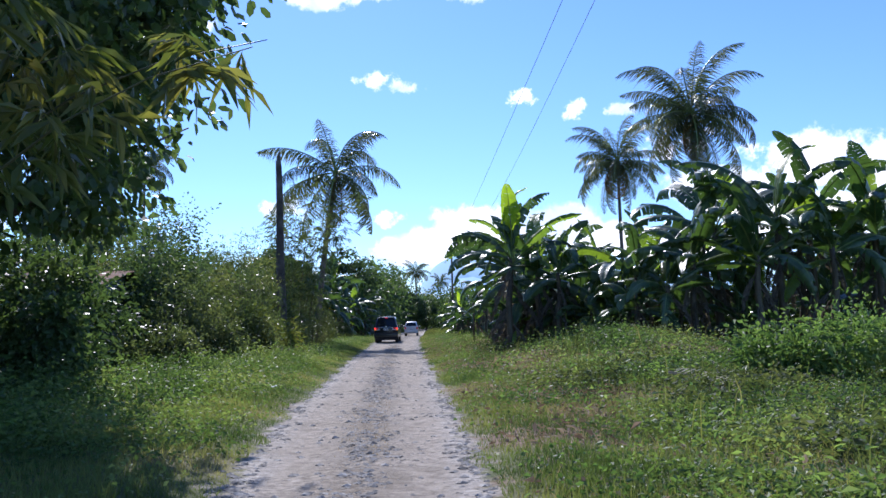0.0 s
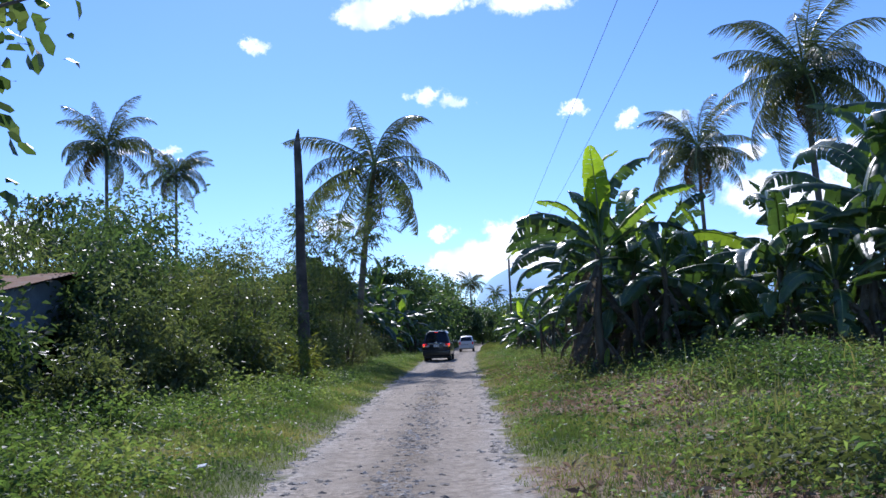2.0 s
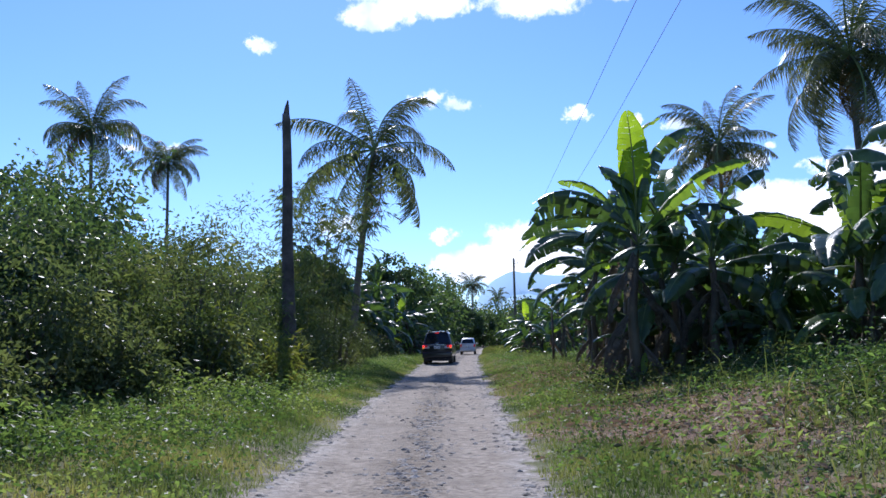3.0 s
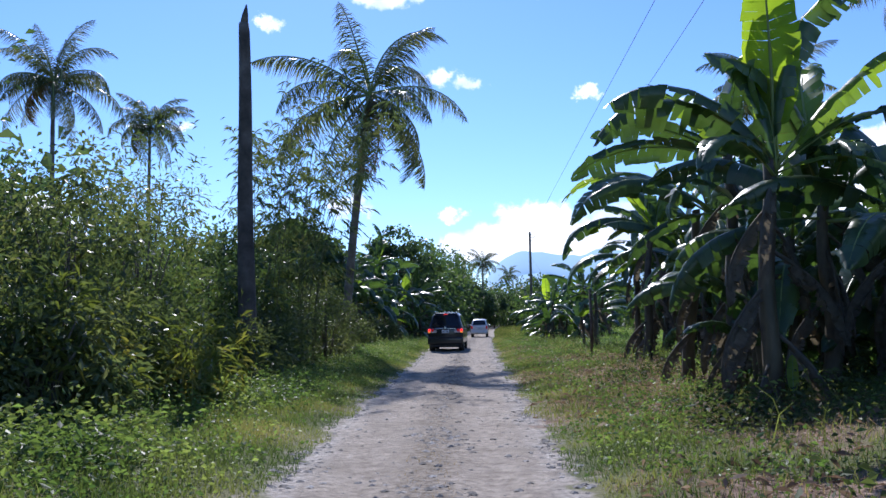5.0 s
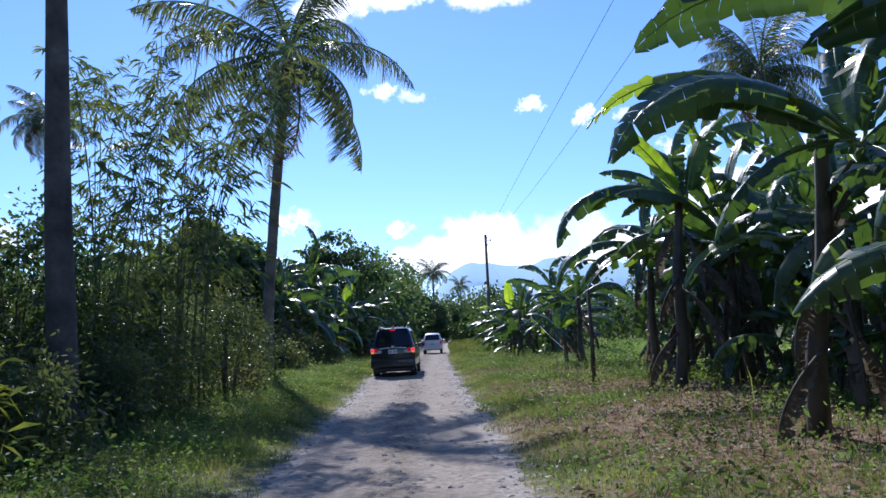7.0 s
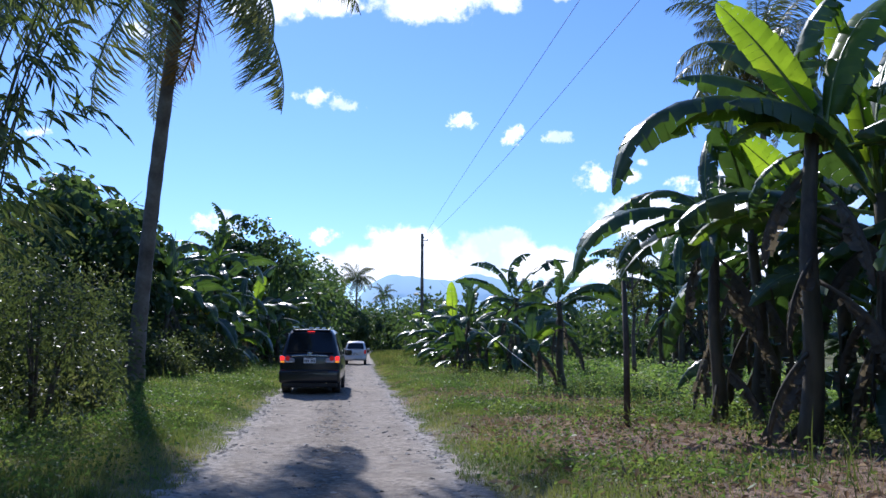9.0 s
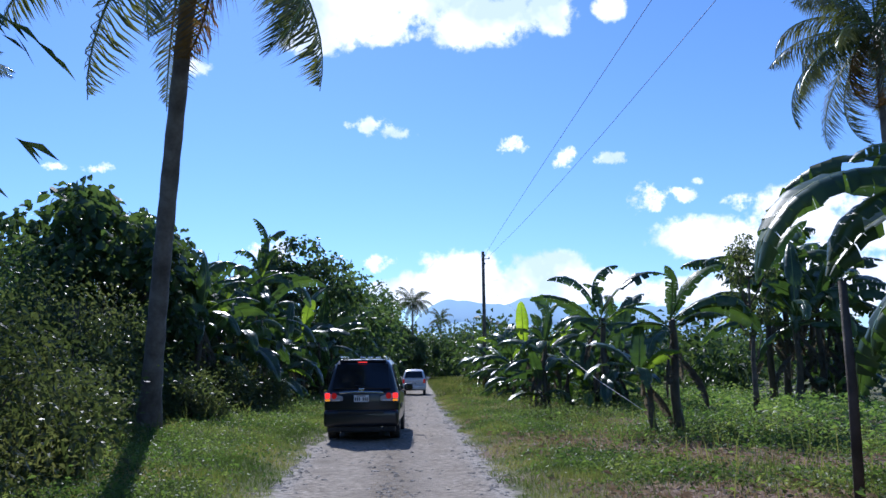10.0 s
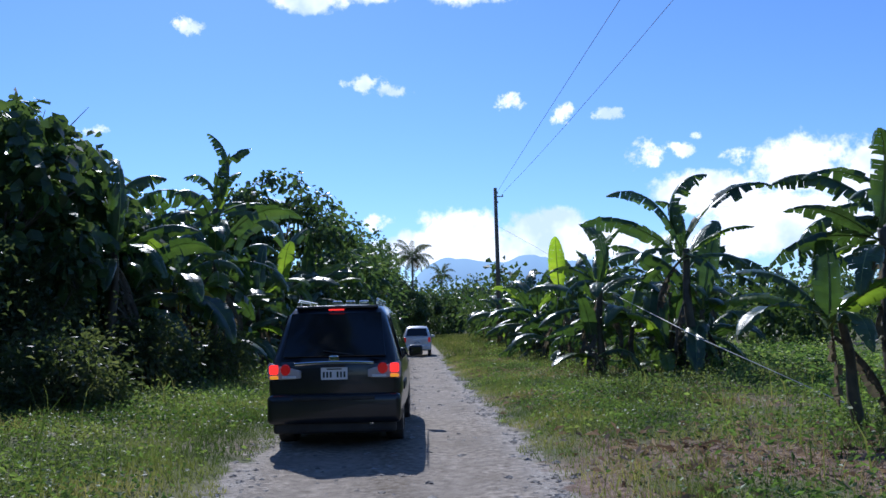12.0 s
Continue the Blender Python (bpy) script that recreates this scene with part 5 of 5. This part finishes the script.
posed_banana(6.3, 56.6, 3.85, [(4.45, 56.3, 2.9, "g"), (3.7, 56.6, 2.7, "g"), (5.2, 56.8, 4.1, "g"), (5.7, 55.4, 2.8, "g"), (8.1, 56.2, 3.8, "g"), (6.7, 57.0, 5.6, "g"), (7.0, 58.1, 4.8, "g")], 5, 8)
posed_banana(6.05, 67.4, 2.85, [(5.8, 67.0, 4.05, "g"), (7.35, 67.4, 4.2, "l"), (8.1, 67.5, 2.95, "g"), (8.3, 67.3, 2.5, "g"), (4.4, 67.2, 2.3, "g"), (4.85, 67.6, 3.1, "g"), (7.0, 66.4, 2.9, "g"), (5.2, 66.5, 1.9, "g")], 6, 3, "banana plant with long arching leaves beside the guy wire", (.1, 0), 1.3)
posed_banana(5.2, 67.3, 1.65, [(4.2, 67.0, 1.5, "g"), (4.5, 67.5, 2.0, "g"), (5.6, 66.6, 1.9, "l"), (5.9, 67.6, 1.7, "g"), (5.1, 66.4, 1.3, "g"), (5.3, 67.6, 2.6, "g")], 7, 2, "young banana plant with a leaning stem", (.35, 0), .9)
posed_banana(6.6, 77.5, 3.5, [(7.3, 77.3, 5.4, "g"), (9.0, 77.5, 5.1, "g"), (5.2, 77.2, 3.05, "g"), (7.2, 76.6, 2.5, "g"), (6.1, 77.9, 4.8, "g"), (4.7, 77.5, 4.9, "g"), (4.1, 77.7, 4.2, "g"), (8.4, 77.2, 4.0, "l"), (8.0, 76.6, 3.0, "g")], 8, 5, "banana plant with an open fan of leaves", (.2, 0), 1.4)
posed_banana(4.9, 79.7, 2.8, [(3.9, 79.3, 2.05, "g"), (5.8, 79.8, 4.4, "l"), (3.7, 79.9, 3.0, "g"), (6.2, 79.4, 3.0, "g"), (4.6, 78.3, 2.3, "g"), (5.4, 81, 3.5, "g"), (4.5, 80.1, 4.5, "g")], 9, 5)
posed_banana(5.08, 87.0, 2.6, [(5.05, 86.8, 4.85, "n"), (3.9, 86.8, 2.5, "g"), (6.3, 87.0, 3.2, "g"), (4.3, 87.4, 3.5, "g"), (5.9, 86.2, 2.4, "g"), (5.6, 88, 3.6, "g")], 10, 4, "banana plant with one upright pale new leaf", (0, 0), 1.2)
posed_banana(-7.6, 82.4, 3.2, [(-7.35, 81.5, 1.7, "y"), (-8.9, 81.7, 2.0, "y"), (-6.3, 81.7, 2.5, "y"), (-9.3, 82.2, 3.4, "g"), (-6.0, 82.6, 3.9, "g"), (-7.8, 83.5, 4.7, "g"), (-8.6, 81.4, 3.0, "g"), (-6.6, 81.2, 3.1, "g")], 12, 5, "banana plant with yellow dying leaves hanging down", (0, 0), 1.3)
posed_banana(-7.5, 86.9, 6.1, [(-7.8, 86.7, 8.9, "g"), (-6.2, 86.8, 8.3, "g"), (-8.8, 87.1, 7.3, "g"), (-10.6, 86.9, 5.8, "g"), (-10.3, 86.4, 4.8, "g"), (-8.3, 85.6, 4.4, "g"), (-5.3, 86.6, 5.9, "g"), (-5.0, 86.5, 4.6, "g"), (-6.8, 87.6, 7.6, "l"), (-6.6, 85.4, 4.6, "g")], 11, 8, "tall banana plant above the shrubs", (0, 0), 1.6)
posed_banana(-7.8, 77.2, 3.7, [(-10.2, 76.8, 4.1, "g"), (-5.6, 76.8, 4.1, "g"), (-9.4, 76.0, 2.9, "g"), (-6.0, 75.8, 2.9, "g"), (-8.1, 77.8, 6.1, "g"), (-6.7, 77.8, 5.6, "g"), (-9.0, 78.0, 5.4, "g"), (-7.4, 75.4, 2.6, "g")], 13, 7, "dark banana plant in front of the breadfruit trees", (0, 0), 1.4)

# a lone new shoot at the foot of the first clump
shoot = thing("banana_shoot", (4.9, 37.0, gz(4.9, 37.0) - .03), "bright yellow-green banana shoot", "banana plant")
piece("stem", STEMS[2], shoot, Matrix.Diagonal((.35, .35, .3, 1)))
piece("leaf", BANANA_NEW[1], shoot, pose(0, 0, .25, 0, -15, 70) @ Matrix.Diagonal((.26, .26, .26, 1)))

# young banana suckers that fill the rows
rng = random.Random(77)
suckers = []
for cx, cy, rx, ry, n in ((6.8, 40, 1.8, 2.2, 5), (13, 38, 6, 3.5, 16), (7.8, 49.5, 1.4, 2.2, 4), (8.2, 56, 1.6, 3.0, 5), (6.5, 87, 1.8, 9, 16), (7.2, 100, 2.4, 9, 16), (-8.4, 90, 1.8, 5, 18), (-6.8, 107, 1.8, 12, 16), (16, 79, 2.4, 2.4, 5), (-11, 100, 3, 8, 8), (-9, 84, 1.6, 2.5, 6)):
    for i in range(n):
        suckers.append((cx + rng.uniform(-rx, rx), cy + rng.uniform(-ry, ry)))
for i, (bx, by) in enumerate(suckers):
    h = rng.uniform(.6, 1.9)
    banana(bx, by, h, .55 + .2 * h, 300 + i, rng.randint(5, 7), 2 if h > 1.3 else 0, 0, None, "young banana sucker in the shade of the row")


# ---------------------------------------------------------------- far woods
def woods(name, spots, label, seed, leaf=.66, clumps=26, per=9):
    """Distant trees, joined: crowns of leaf clumps on dark stems."""
    nrg = np.random.default_rng(seed)
    B, W, L = [], [], []
    for x, y, h, s in spots:
        z0 = gz(x, y)
        v = nrg.normal(size=(clumps, 3))
        v /= np.linalg.norm(v, axis=1, keepdims=True)
        v *= nrg.uniform(.45, 1.1, (clumps, 1))
        C = np.stack([x + v[:, 0] * s, y + v[:, 1] * s, z0 + np.abs(h * .52 + v[:, 2] * h * .5)], 1)
        k = np.repeat(np.arange(clumps), per)
        off = nrg.normal(size=(len(k), 3)) * .5
        B.append(C[k] + off * s * .33)
        W.append(off + nrg.normal(size=(len(k), 3)) * .6)
        L.append(leaf * (h / 7) ** .5 * nrg.uniform(.6, 1.4, len(k)))
    B, W, L = np.concatenate(B), np.concatenate(W), np.concatenate(L)
    V, F = leaves(nrg, B, W, L, L * .55)
    tagged(new(name, mesh_of(name, V, F, M_BROAD)), label, "trees", "", "stuff")


def scatter(seed, n, box, h, s):
    r = random.Random(seed)
    return [(r.uniform(box[0], box[1]), r.uniform(box[2], box[3]), r.uniform(*h), r.uniform(*s)) for i in range(n)]


woods("far_trees", scatter(1, 60, (-45, -7, 110, 180), (5, 9), (2.2, 4)) + scatter(2, 50, (-12, 14, 206, 250), (7, 11.5), (2.5, 4.5)) + scatter(12, 9, (-10, 5, 190, 197), (7.5, 10), (2.2, 3.4)) + [(-3.0, 194, 10.4, 2.8), (-1.7, 196.5, 10.6, 1.9)] + scatter(3, 60, (12, 60, 125, 200), (4, 7), (2.2, 4)) + scatter(13, 40, (7, 16, 106, 200), (4, 7), (1.6, 2.6)) + scatter(14, 46, (-9, -3.6, 116, 205), (6, 10), (1.6, 2.6)) + scatter(15, 16, (-3, 8, 202, 215), (6, 9), (2, 3)) + scatter(16, 30, (9, 30, 95, 130), (3, 5), (1.5, 2.6)), "dense belt of distant trees along the plain", 5)
woods("far_trees", [(-5.0, 110, 9.2, 1.7), (-4.6, 117, 8.9, 1.6), (-4.4, 125, 9.7, 1.7), (-4.2, 134, 10.4, 1.8), (-4.0, 144, 10.9, 1.8), (-3.8, 155, 11.7, 1.9), (-3.5, 168, 12.6, 2.0), (-6.4, 121, 10.7, 1.9), (-6.0, 138, 11.7, 2.0)], "leafy trees crowding the edge of the track", 9, .42, 60, 16)
woods("far_trees", scatter(4, 110, (-60, -17, 50, 115), (5, 9), (2.2, 4)) + scatter(5, 40, (-60, -22, 5, 50), (6, 10), (2.5, 4.5)), "thick woodland behind the roadside shrubs", 6)
woods("far_trees", scatter(6, 60, (24, 60, 30, 60), (5, 8), (2.2, 4)) + scatter(7, 60, (20, 90, 150, 220), (4, 7), (2.5, 5)) + scatter(8, 40, (60, 140, 60, 150), (5, 8), (3, 5)), "thick plantation trees beyond the banana rows", 7)
woods("far_trees", scatter(9, 120, (-160, 180, 260, 420), (7, 11), (4, 8)), "far line of trees on the plain", 8, 1.2, 24, 10)


# ---------------------------------------------------------------- ground cover
def sites(nrg, n, x0, x1, y0, y1, keep):
    """Random places on the land, thinned by keep(x, y, distance from the track's edge)."""
    x, y = nrg.uniform(x0, x1, n), y0 + (y1 - y0) * nrg.uniform(0, 1, n) ** 1.15
    d = np.abs(x - road_mid(y)) - road_half(y)
    k = nrg.uniform(0, 1, n) < keep(x, y, d)
    return x[k], y[k], d[k]


def blades(name, seed, n, keep, h, w, mat, label, lean=.5, box=(-13, 15, 7, 112), fine=False):
    nrg = np.random.default_rng(seed)
    x, y, d = sites(nrg, n, *box, keep)
    m = len(x)
    z = ground_z(x, y) - .01
    ht = nrg.uniform(h[0], h[1], m) * (1 + .35 * lumps(x, y, 1.6, .7)) * (.45 + .55 * smooth_step(0, .9, d))
    a = nrg.uniform(0, 6.283, m)
    b = nrg.uniform(0, 6.283, m)
    wd = nrg.uniform(w[0], w[1], m)
    ln = nrg.uniform(.1, 1, m) * lean
    P = np.stack([x, y, z], 1)
    side = np.stack([np.cos(a), np.sin(a), 0 * a], 1) * wd[:, None]
    tip = np.stack([np.cos(b) * ln, np.sin(b) * ln, np.ones(m)], 1) * ht[:, None]
    mid = np.stack([np.cos(b) * ln * .3, np.sin(b) * ln * .3, .62 * np.ones(m)], 1) * ht[:, None]
    if fine:
        V = np.stack([P - side, P + side, P + tip], 1).reshape(-1, 3)
        F = np.arange(m)[:, None] * 3 + [0, 1, 2]
    else:
        V = np.stack([P - side, P + side, P + mid + side * .75, P + mid - side * .75, P + tip], 1).reshape(-1, 3)
        i = np.arange(m)[:, None] * 5
        F = [tuple(q) for q in (i + [0, 1, 2, 3]).tolist()] + [tuple(q) for q in (i + [3, 2, 4]).tolist()]
    tagged(new(name, mesh_of(name, V, F, mat)), label, "grass", "", "stuff")


def weeds(name, seed, n, keep, size, h, mat, label, wide=.6, per=9, spread=.16, box=(-13, 14, 7, 110)):
    """Low broad-leaved weeds: little rosettes and sprays of leaves."""
    nrg = np.random.default_rng(seed)
    x, y, d = sites(nrg, n, *box, keep)
    top = nrg.uniform(h[0], h[1], len(x)) * (1 + .5 * lumps(x, y, 1.3, .2))
    k = np.repeat(np.arange(len(x)), per)
    off = nrg.normal(size=(len(k), 3)) * spread
    B = np.stack([x[k], y[k], ground_z(x[k], y[k])], 1) + off
    B[:, 2] = ground_z(B[:, 0], B[:, 1]) + np.abs(nrg.uniform(.1, 1, len(k)) * top[k])
    W = np.stack([off[:, 0], off[:, 1], nrg.uniform(-.05, .12, len(k))], 1) + nrg.normal(size=(len(k), 3)) * .07
    L = nrg.uniform(size[0], size[1], len(k))
    V, F = leaves(nrg, B, W, L, L * wide, .2, .25)
    tagged(new(name, mesh_of(name, V, F, mat)), label, "weeds", "", "stuff")


M_LITTER = material("leaf_litter", [(.13, .085, .06), (.24, .17, .12), (.42, .35, .27)], 1.2, .75, 0, 9, (1, .95, .8), .12, .25, per_piece=.5)
near = lambda d: np.clip(1.15 - d / 11, .15, 1)
blades("grass", 1, 700000, lambda x, y, d: (d + .22 * lumps(x, y, 2.6, 4) > -.04) * (d < 4.2) * np.clip(1.1 - d / 5, .2, 1) * np.clip(.95 - .8 * dryness(x, y), .1, 1), (.06, .19), (.0045, .009), M_GRASS, "rough green verge grass", .7, (-6.6, 6.6, 8, 100), True)
blades("grass", 7, 90000, lambda x, y, d: (d > 3) * near(d) * np.clip(.9 - .6 * dryness(x, y), .12, 1), (.1, .3), (.006, .011), M_GRASS, "rough green verge grass", .7)
blades("grass", 2, 260000, lambda x, y, d: (d > .05) * near(d) * np.clip(dryness(x, y) * 1.2 + .1 + .14 * (x > 0), 0, 1), (.04, .15), (.004, .008), M_DRYGRASS, "dry straw-coloured grass", 1.3, (-8, 10, 8, 100), True)
blades("grass", 10, 60000, lambda x, y, d: (d > .05) * near(d), (.12, .34), (.016, .03), M_GRASS, "rough green verge grass", .8, (-9, 12, 98, 190), True)
blades("grass", 3, 7000, lambda x, y, d: (d > 2.2) * near(d), (.35, .75), (.006, .012), M_GRASS, "tall grass tufts along the shrubs", .7)
lush = lambda x, y: 1.1 * np.exp(-((x - 7.0) / 3.4) ** 2 - ((y - 27) / 12) ** 2) + .8 * np.exp(-((x + 5) / 2.2) ** 2 - ((y - 26) / 14) ** 2) + .6 * np.exp(-((x - 7.5) / 2.2) ** 2 - ((y - 70) / 10) ** 2)
weeds("weeds", 4, 30000, lambda x, y, d: (d > .3) * near(d) * np.clip(.3 + 1.1 * lumps(x, y, .9, 1) + .6 * lush(x, y) - .7 * dryness(x, y), 0, 1), (.035, .085), (.06, .34), M_WEED, "low broad-leaved green weeds", .66, 9, .17, (-13, 14, 7, 90))
weeds("weeds", 5, 7000, lambda x, y, d: (d > 1.6) * (d < 9) * np.clip(.25 + .7 * lumps(x, y, .6, 3) + .7 * lush(x, y), 0, 1), (.06, .13), (.25, .75), M_WEED, "knee-high leafy weeds along the shrubs", .4, 14, .22)
weeds("weeds", 8, 48000, lambda x, y, d: (d > .9) * np.clip((d - .6) / 2, .15, 1) * np.clip(.55 + .9 * lumps(x, y, 1.1, 5) - .8 * dryness(x, y), .04, 1), (.035, .085), (.05, .27), M_WEED, "creeping small-leaved ground cover", .66, 7, .14, (1.5, 9.5, 10, 78))
weeds("weeds", 9, 24000, lambda x, y, d: (d > .6) * np.clip((d - .3) / 2, .15, 1) * np.clip(.75 + .5 * lumps(x, y, 1.1, 5), .05, 1), (.035, .085), (.05, .27), M_WEED, "creeping small-leaved ground cover", .66, 7, .14, (-7.5, -1.0, 10, 78))
weeds("weeds", 11, 5500, lambda x, y, d: np.clip(.55 + .6 * lumps(x, y, .7, 3), .1, 1), (.1, .22), (.1, .65), M_WEED, "rank leafy growth in the clearing", .4, 9, .25, (7, 18, 56, 100))
weeds("weeds", 15, 5200, lambda x, y, d: (d > 1.2) * np.clip(1.6 * lumps(x, y, 1.5, 9) - .25, 0, 1), (.07, .15), (.2, .5), M_WEED_DARK, "taller blue-green herbs in clumps", .5, 12, .2, (2.8, 10, 12, 42))
weeds("weeds", 16, 5200, lambda x, y, d: (d > .9) * np.clip(1.5 * lumps(x, y, 1.2, 2.5) + .05, 0, 1), (.05, .12), (.15, .55), M_WEED, "knee-high heaps of leafy weeds", .5, 13, .2, (-7.0, -2.0, 14, 44))
weeds("weeds", 13, 9000, lambda x, y, d: (d > 1.9) * np.clip(.1 + 1.2 * lumps(x, y, .9, 7), 0, 1), (.04, .1), (.15, .55), M_WEED_DARK, "dark leafy weeds between the litter patches", .5, 11, .2, (3.5, 9.5, 14, 95))
blades("grass", 14, 26000, lambda x, y, d: (np.abs(x - road_mid(y)) < .32) * np.clip(1.8 * lumps(x, y, .55, 3) - .1, 0, 1), (.03, .1), (.004, .007), M_DRYGRASS, "dry tufts along the middle of the track", 1.2, (-1.6, 1.6, 14, 100), True)
weeds("leaf_litter", 6, 60000, lambda x, y, d: (d > .5) * (x > 0) * near(d) * np.clip(dryness(x, y) * 1.3 + .22, 0, 1), (.05, .22), (.02, .14), M_LITTER, "withered straw-coloured leaf litter", .28, 3, .2)


def gravel():
    """Stones lying on and along the track, one joined layer."""
    nrg = np.random.default_rng(9)
    n = 36000
    y = 8 + 98 * nrg.uniform(0, 1, n) ** 1.5
    t = nrg.uniform(-1.1, 1.1, n)
    pick = nrg.uniform(0, 1, n)
    t = np.where(pick < .45, np.sign(t) * nrg.normal(.93, .08, n), np.where(pick < .75, nrg.normal(0, .13, n), t))
    x = road_mid(y) + t * road_half(y)
    keep = nrg.uniform(0, 1, n) < np.clip(.45 + .8 * lumps(x, y, 2.2, 6), .22, 1) * np.where(pick < .75, 1, .85)
    x, y = x[keep], y[keep]
    n = len(x)
    r = .015 + .05 * nrg.uniform(0, 1, n) ** 3.5
    base = np.array([[1, 0, 0], [0, 1, 0], [-1, 0, 0], [0, -1, 0], [0, 0, .8], [.62, .62, .45], [-.6, .65, .4], [-.65, -.6, .45], [.6, -.62, .4]], float)
    tri = np.array([[0, 5, 4], [5, 1, 4], [1, 6, 4], [6, 2, 4], [2, 7, 4], [7, 3, 4], [3, 8, 4], [8, 0, 4], [0, 1, 5], [1, 2, 6], [2, 3, 7], [3, 0, 8]])
    V = base[None] * nrg.uniform(.6, 1.25, (n, 9, 3)) * r[:, None, None] * np.array([1, 1, .55])
    a = nrg.uniform(0, 6.28, n)
    c, s = np.cos(a)[:, None], np.sin(a)[:, None]
    X, Y = V[:, :, 0] * c - V[:, :, 1] * s, V[:, :, 0] * s + V[:, :, 1] * c
    V = np.stack([X + x[:, None], Y + y[:, None], V[:, :, 2] + ground_z(x, y)[:, None] - .003], 2).reshape(-1, 3)
    F = (np.arange(n)[:, None, None] * 9 + tri[None]).reshape(-1, 3)
    tagged(new("gravel", mesh_of("gravel", V, F, M_STONE)), "loose pale gravel stones on the track", "gravel", "", "stuff")


M_STONE = material("pale_stone", [(.15, .135, .115), (.27, .25, .22), (.42, .395, .355)], 6, .9, .3, 40, None, .1, .3, per_piece=.3)
gravel()


# ---------------------------------------------------------------- small things on the verge
M_FALLEN = material("bleached_frond", [(.34, .31, .26), (.48, .45, .39)], 2, .8, .1, 12, (1, 1, .9), .1, .2, per_piece=.2)
fallen = thing("fallen_frond", (6.15, 18.7, gz(6.15, 18.7) + .12), "bleached dry palm frond lying in the weeds", "palm frond")
nrg = np.random.default_rng(91)
V, F = tube_data([(-.55, 0, .22), (-.1, -.05, .14), (.5, -.12, -.12)], [.022, .016, .006], 5)
piece("rib", mesh_of("rib", V, F, M_FALLEN, True), fallen)
V, F = [], []
for side in (-1, 1):
    for k in range(17):
        u = k / 16
        o = Vector((-.5 + 1.0 * u, -.02 - .1 * u, .2 - .3 * u))
        ll = (.3 + .28 * math.sin(math.pi * min(1, .15 + .8 * u))) * nrg.uniform(.75, 1.1)
        d = Vector((.75 + .3 * u, -.5 * (side < 0) + .1, .4 * side - .2)).normalized()
        tip = o + d * ll + Vector((nrg.uniform(-.03, .03), -.06, -.1 * ll))
        mid = o + d * ll * .5 + Vector((0, -.03, .03))
        b = len(V)
        V += [tuple(o + Vector((-.008, 0, 0))), tuple(o + Vector((.008, 0, 0))), tuple(mid + Vector((.016, 0, -.006))), tuple(mid + Vector((-.016, 0, .006))), tuple(tip)]
        F += [(b, b + 1, b + 2, b + 3), (b + 3, b + 2, b + 4)]
piece("leaflets", mesh_of("leaflets", V, F, M_FALLEN), fallen)
for i, (lx, ly) in enumerate(((-1.9, 23.1), (-3.3, 17.0), (3.2, 55.2), (4.6, 46.5))):
    bm = rounded_box(.12, .08, .015, .004, 1)
    for v in bm.verts:
        v.co.z += .03 * math.sin(v.co.x * 40 + i)
    scrap = new("litter_scrap", None)
    scrap.matrix_basis = pose(lx, ly, gz(lx, ly) + .1, 20, 10, 40 * i)
    tagged(scrap, "crumpled white scrap of litter in the grass", "litter", "litter")
    part("scrap", bm, M_PLATE, scrap)
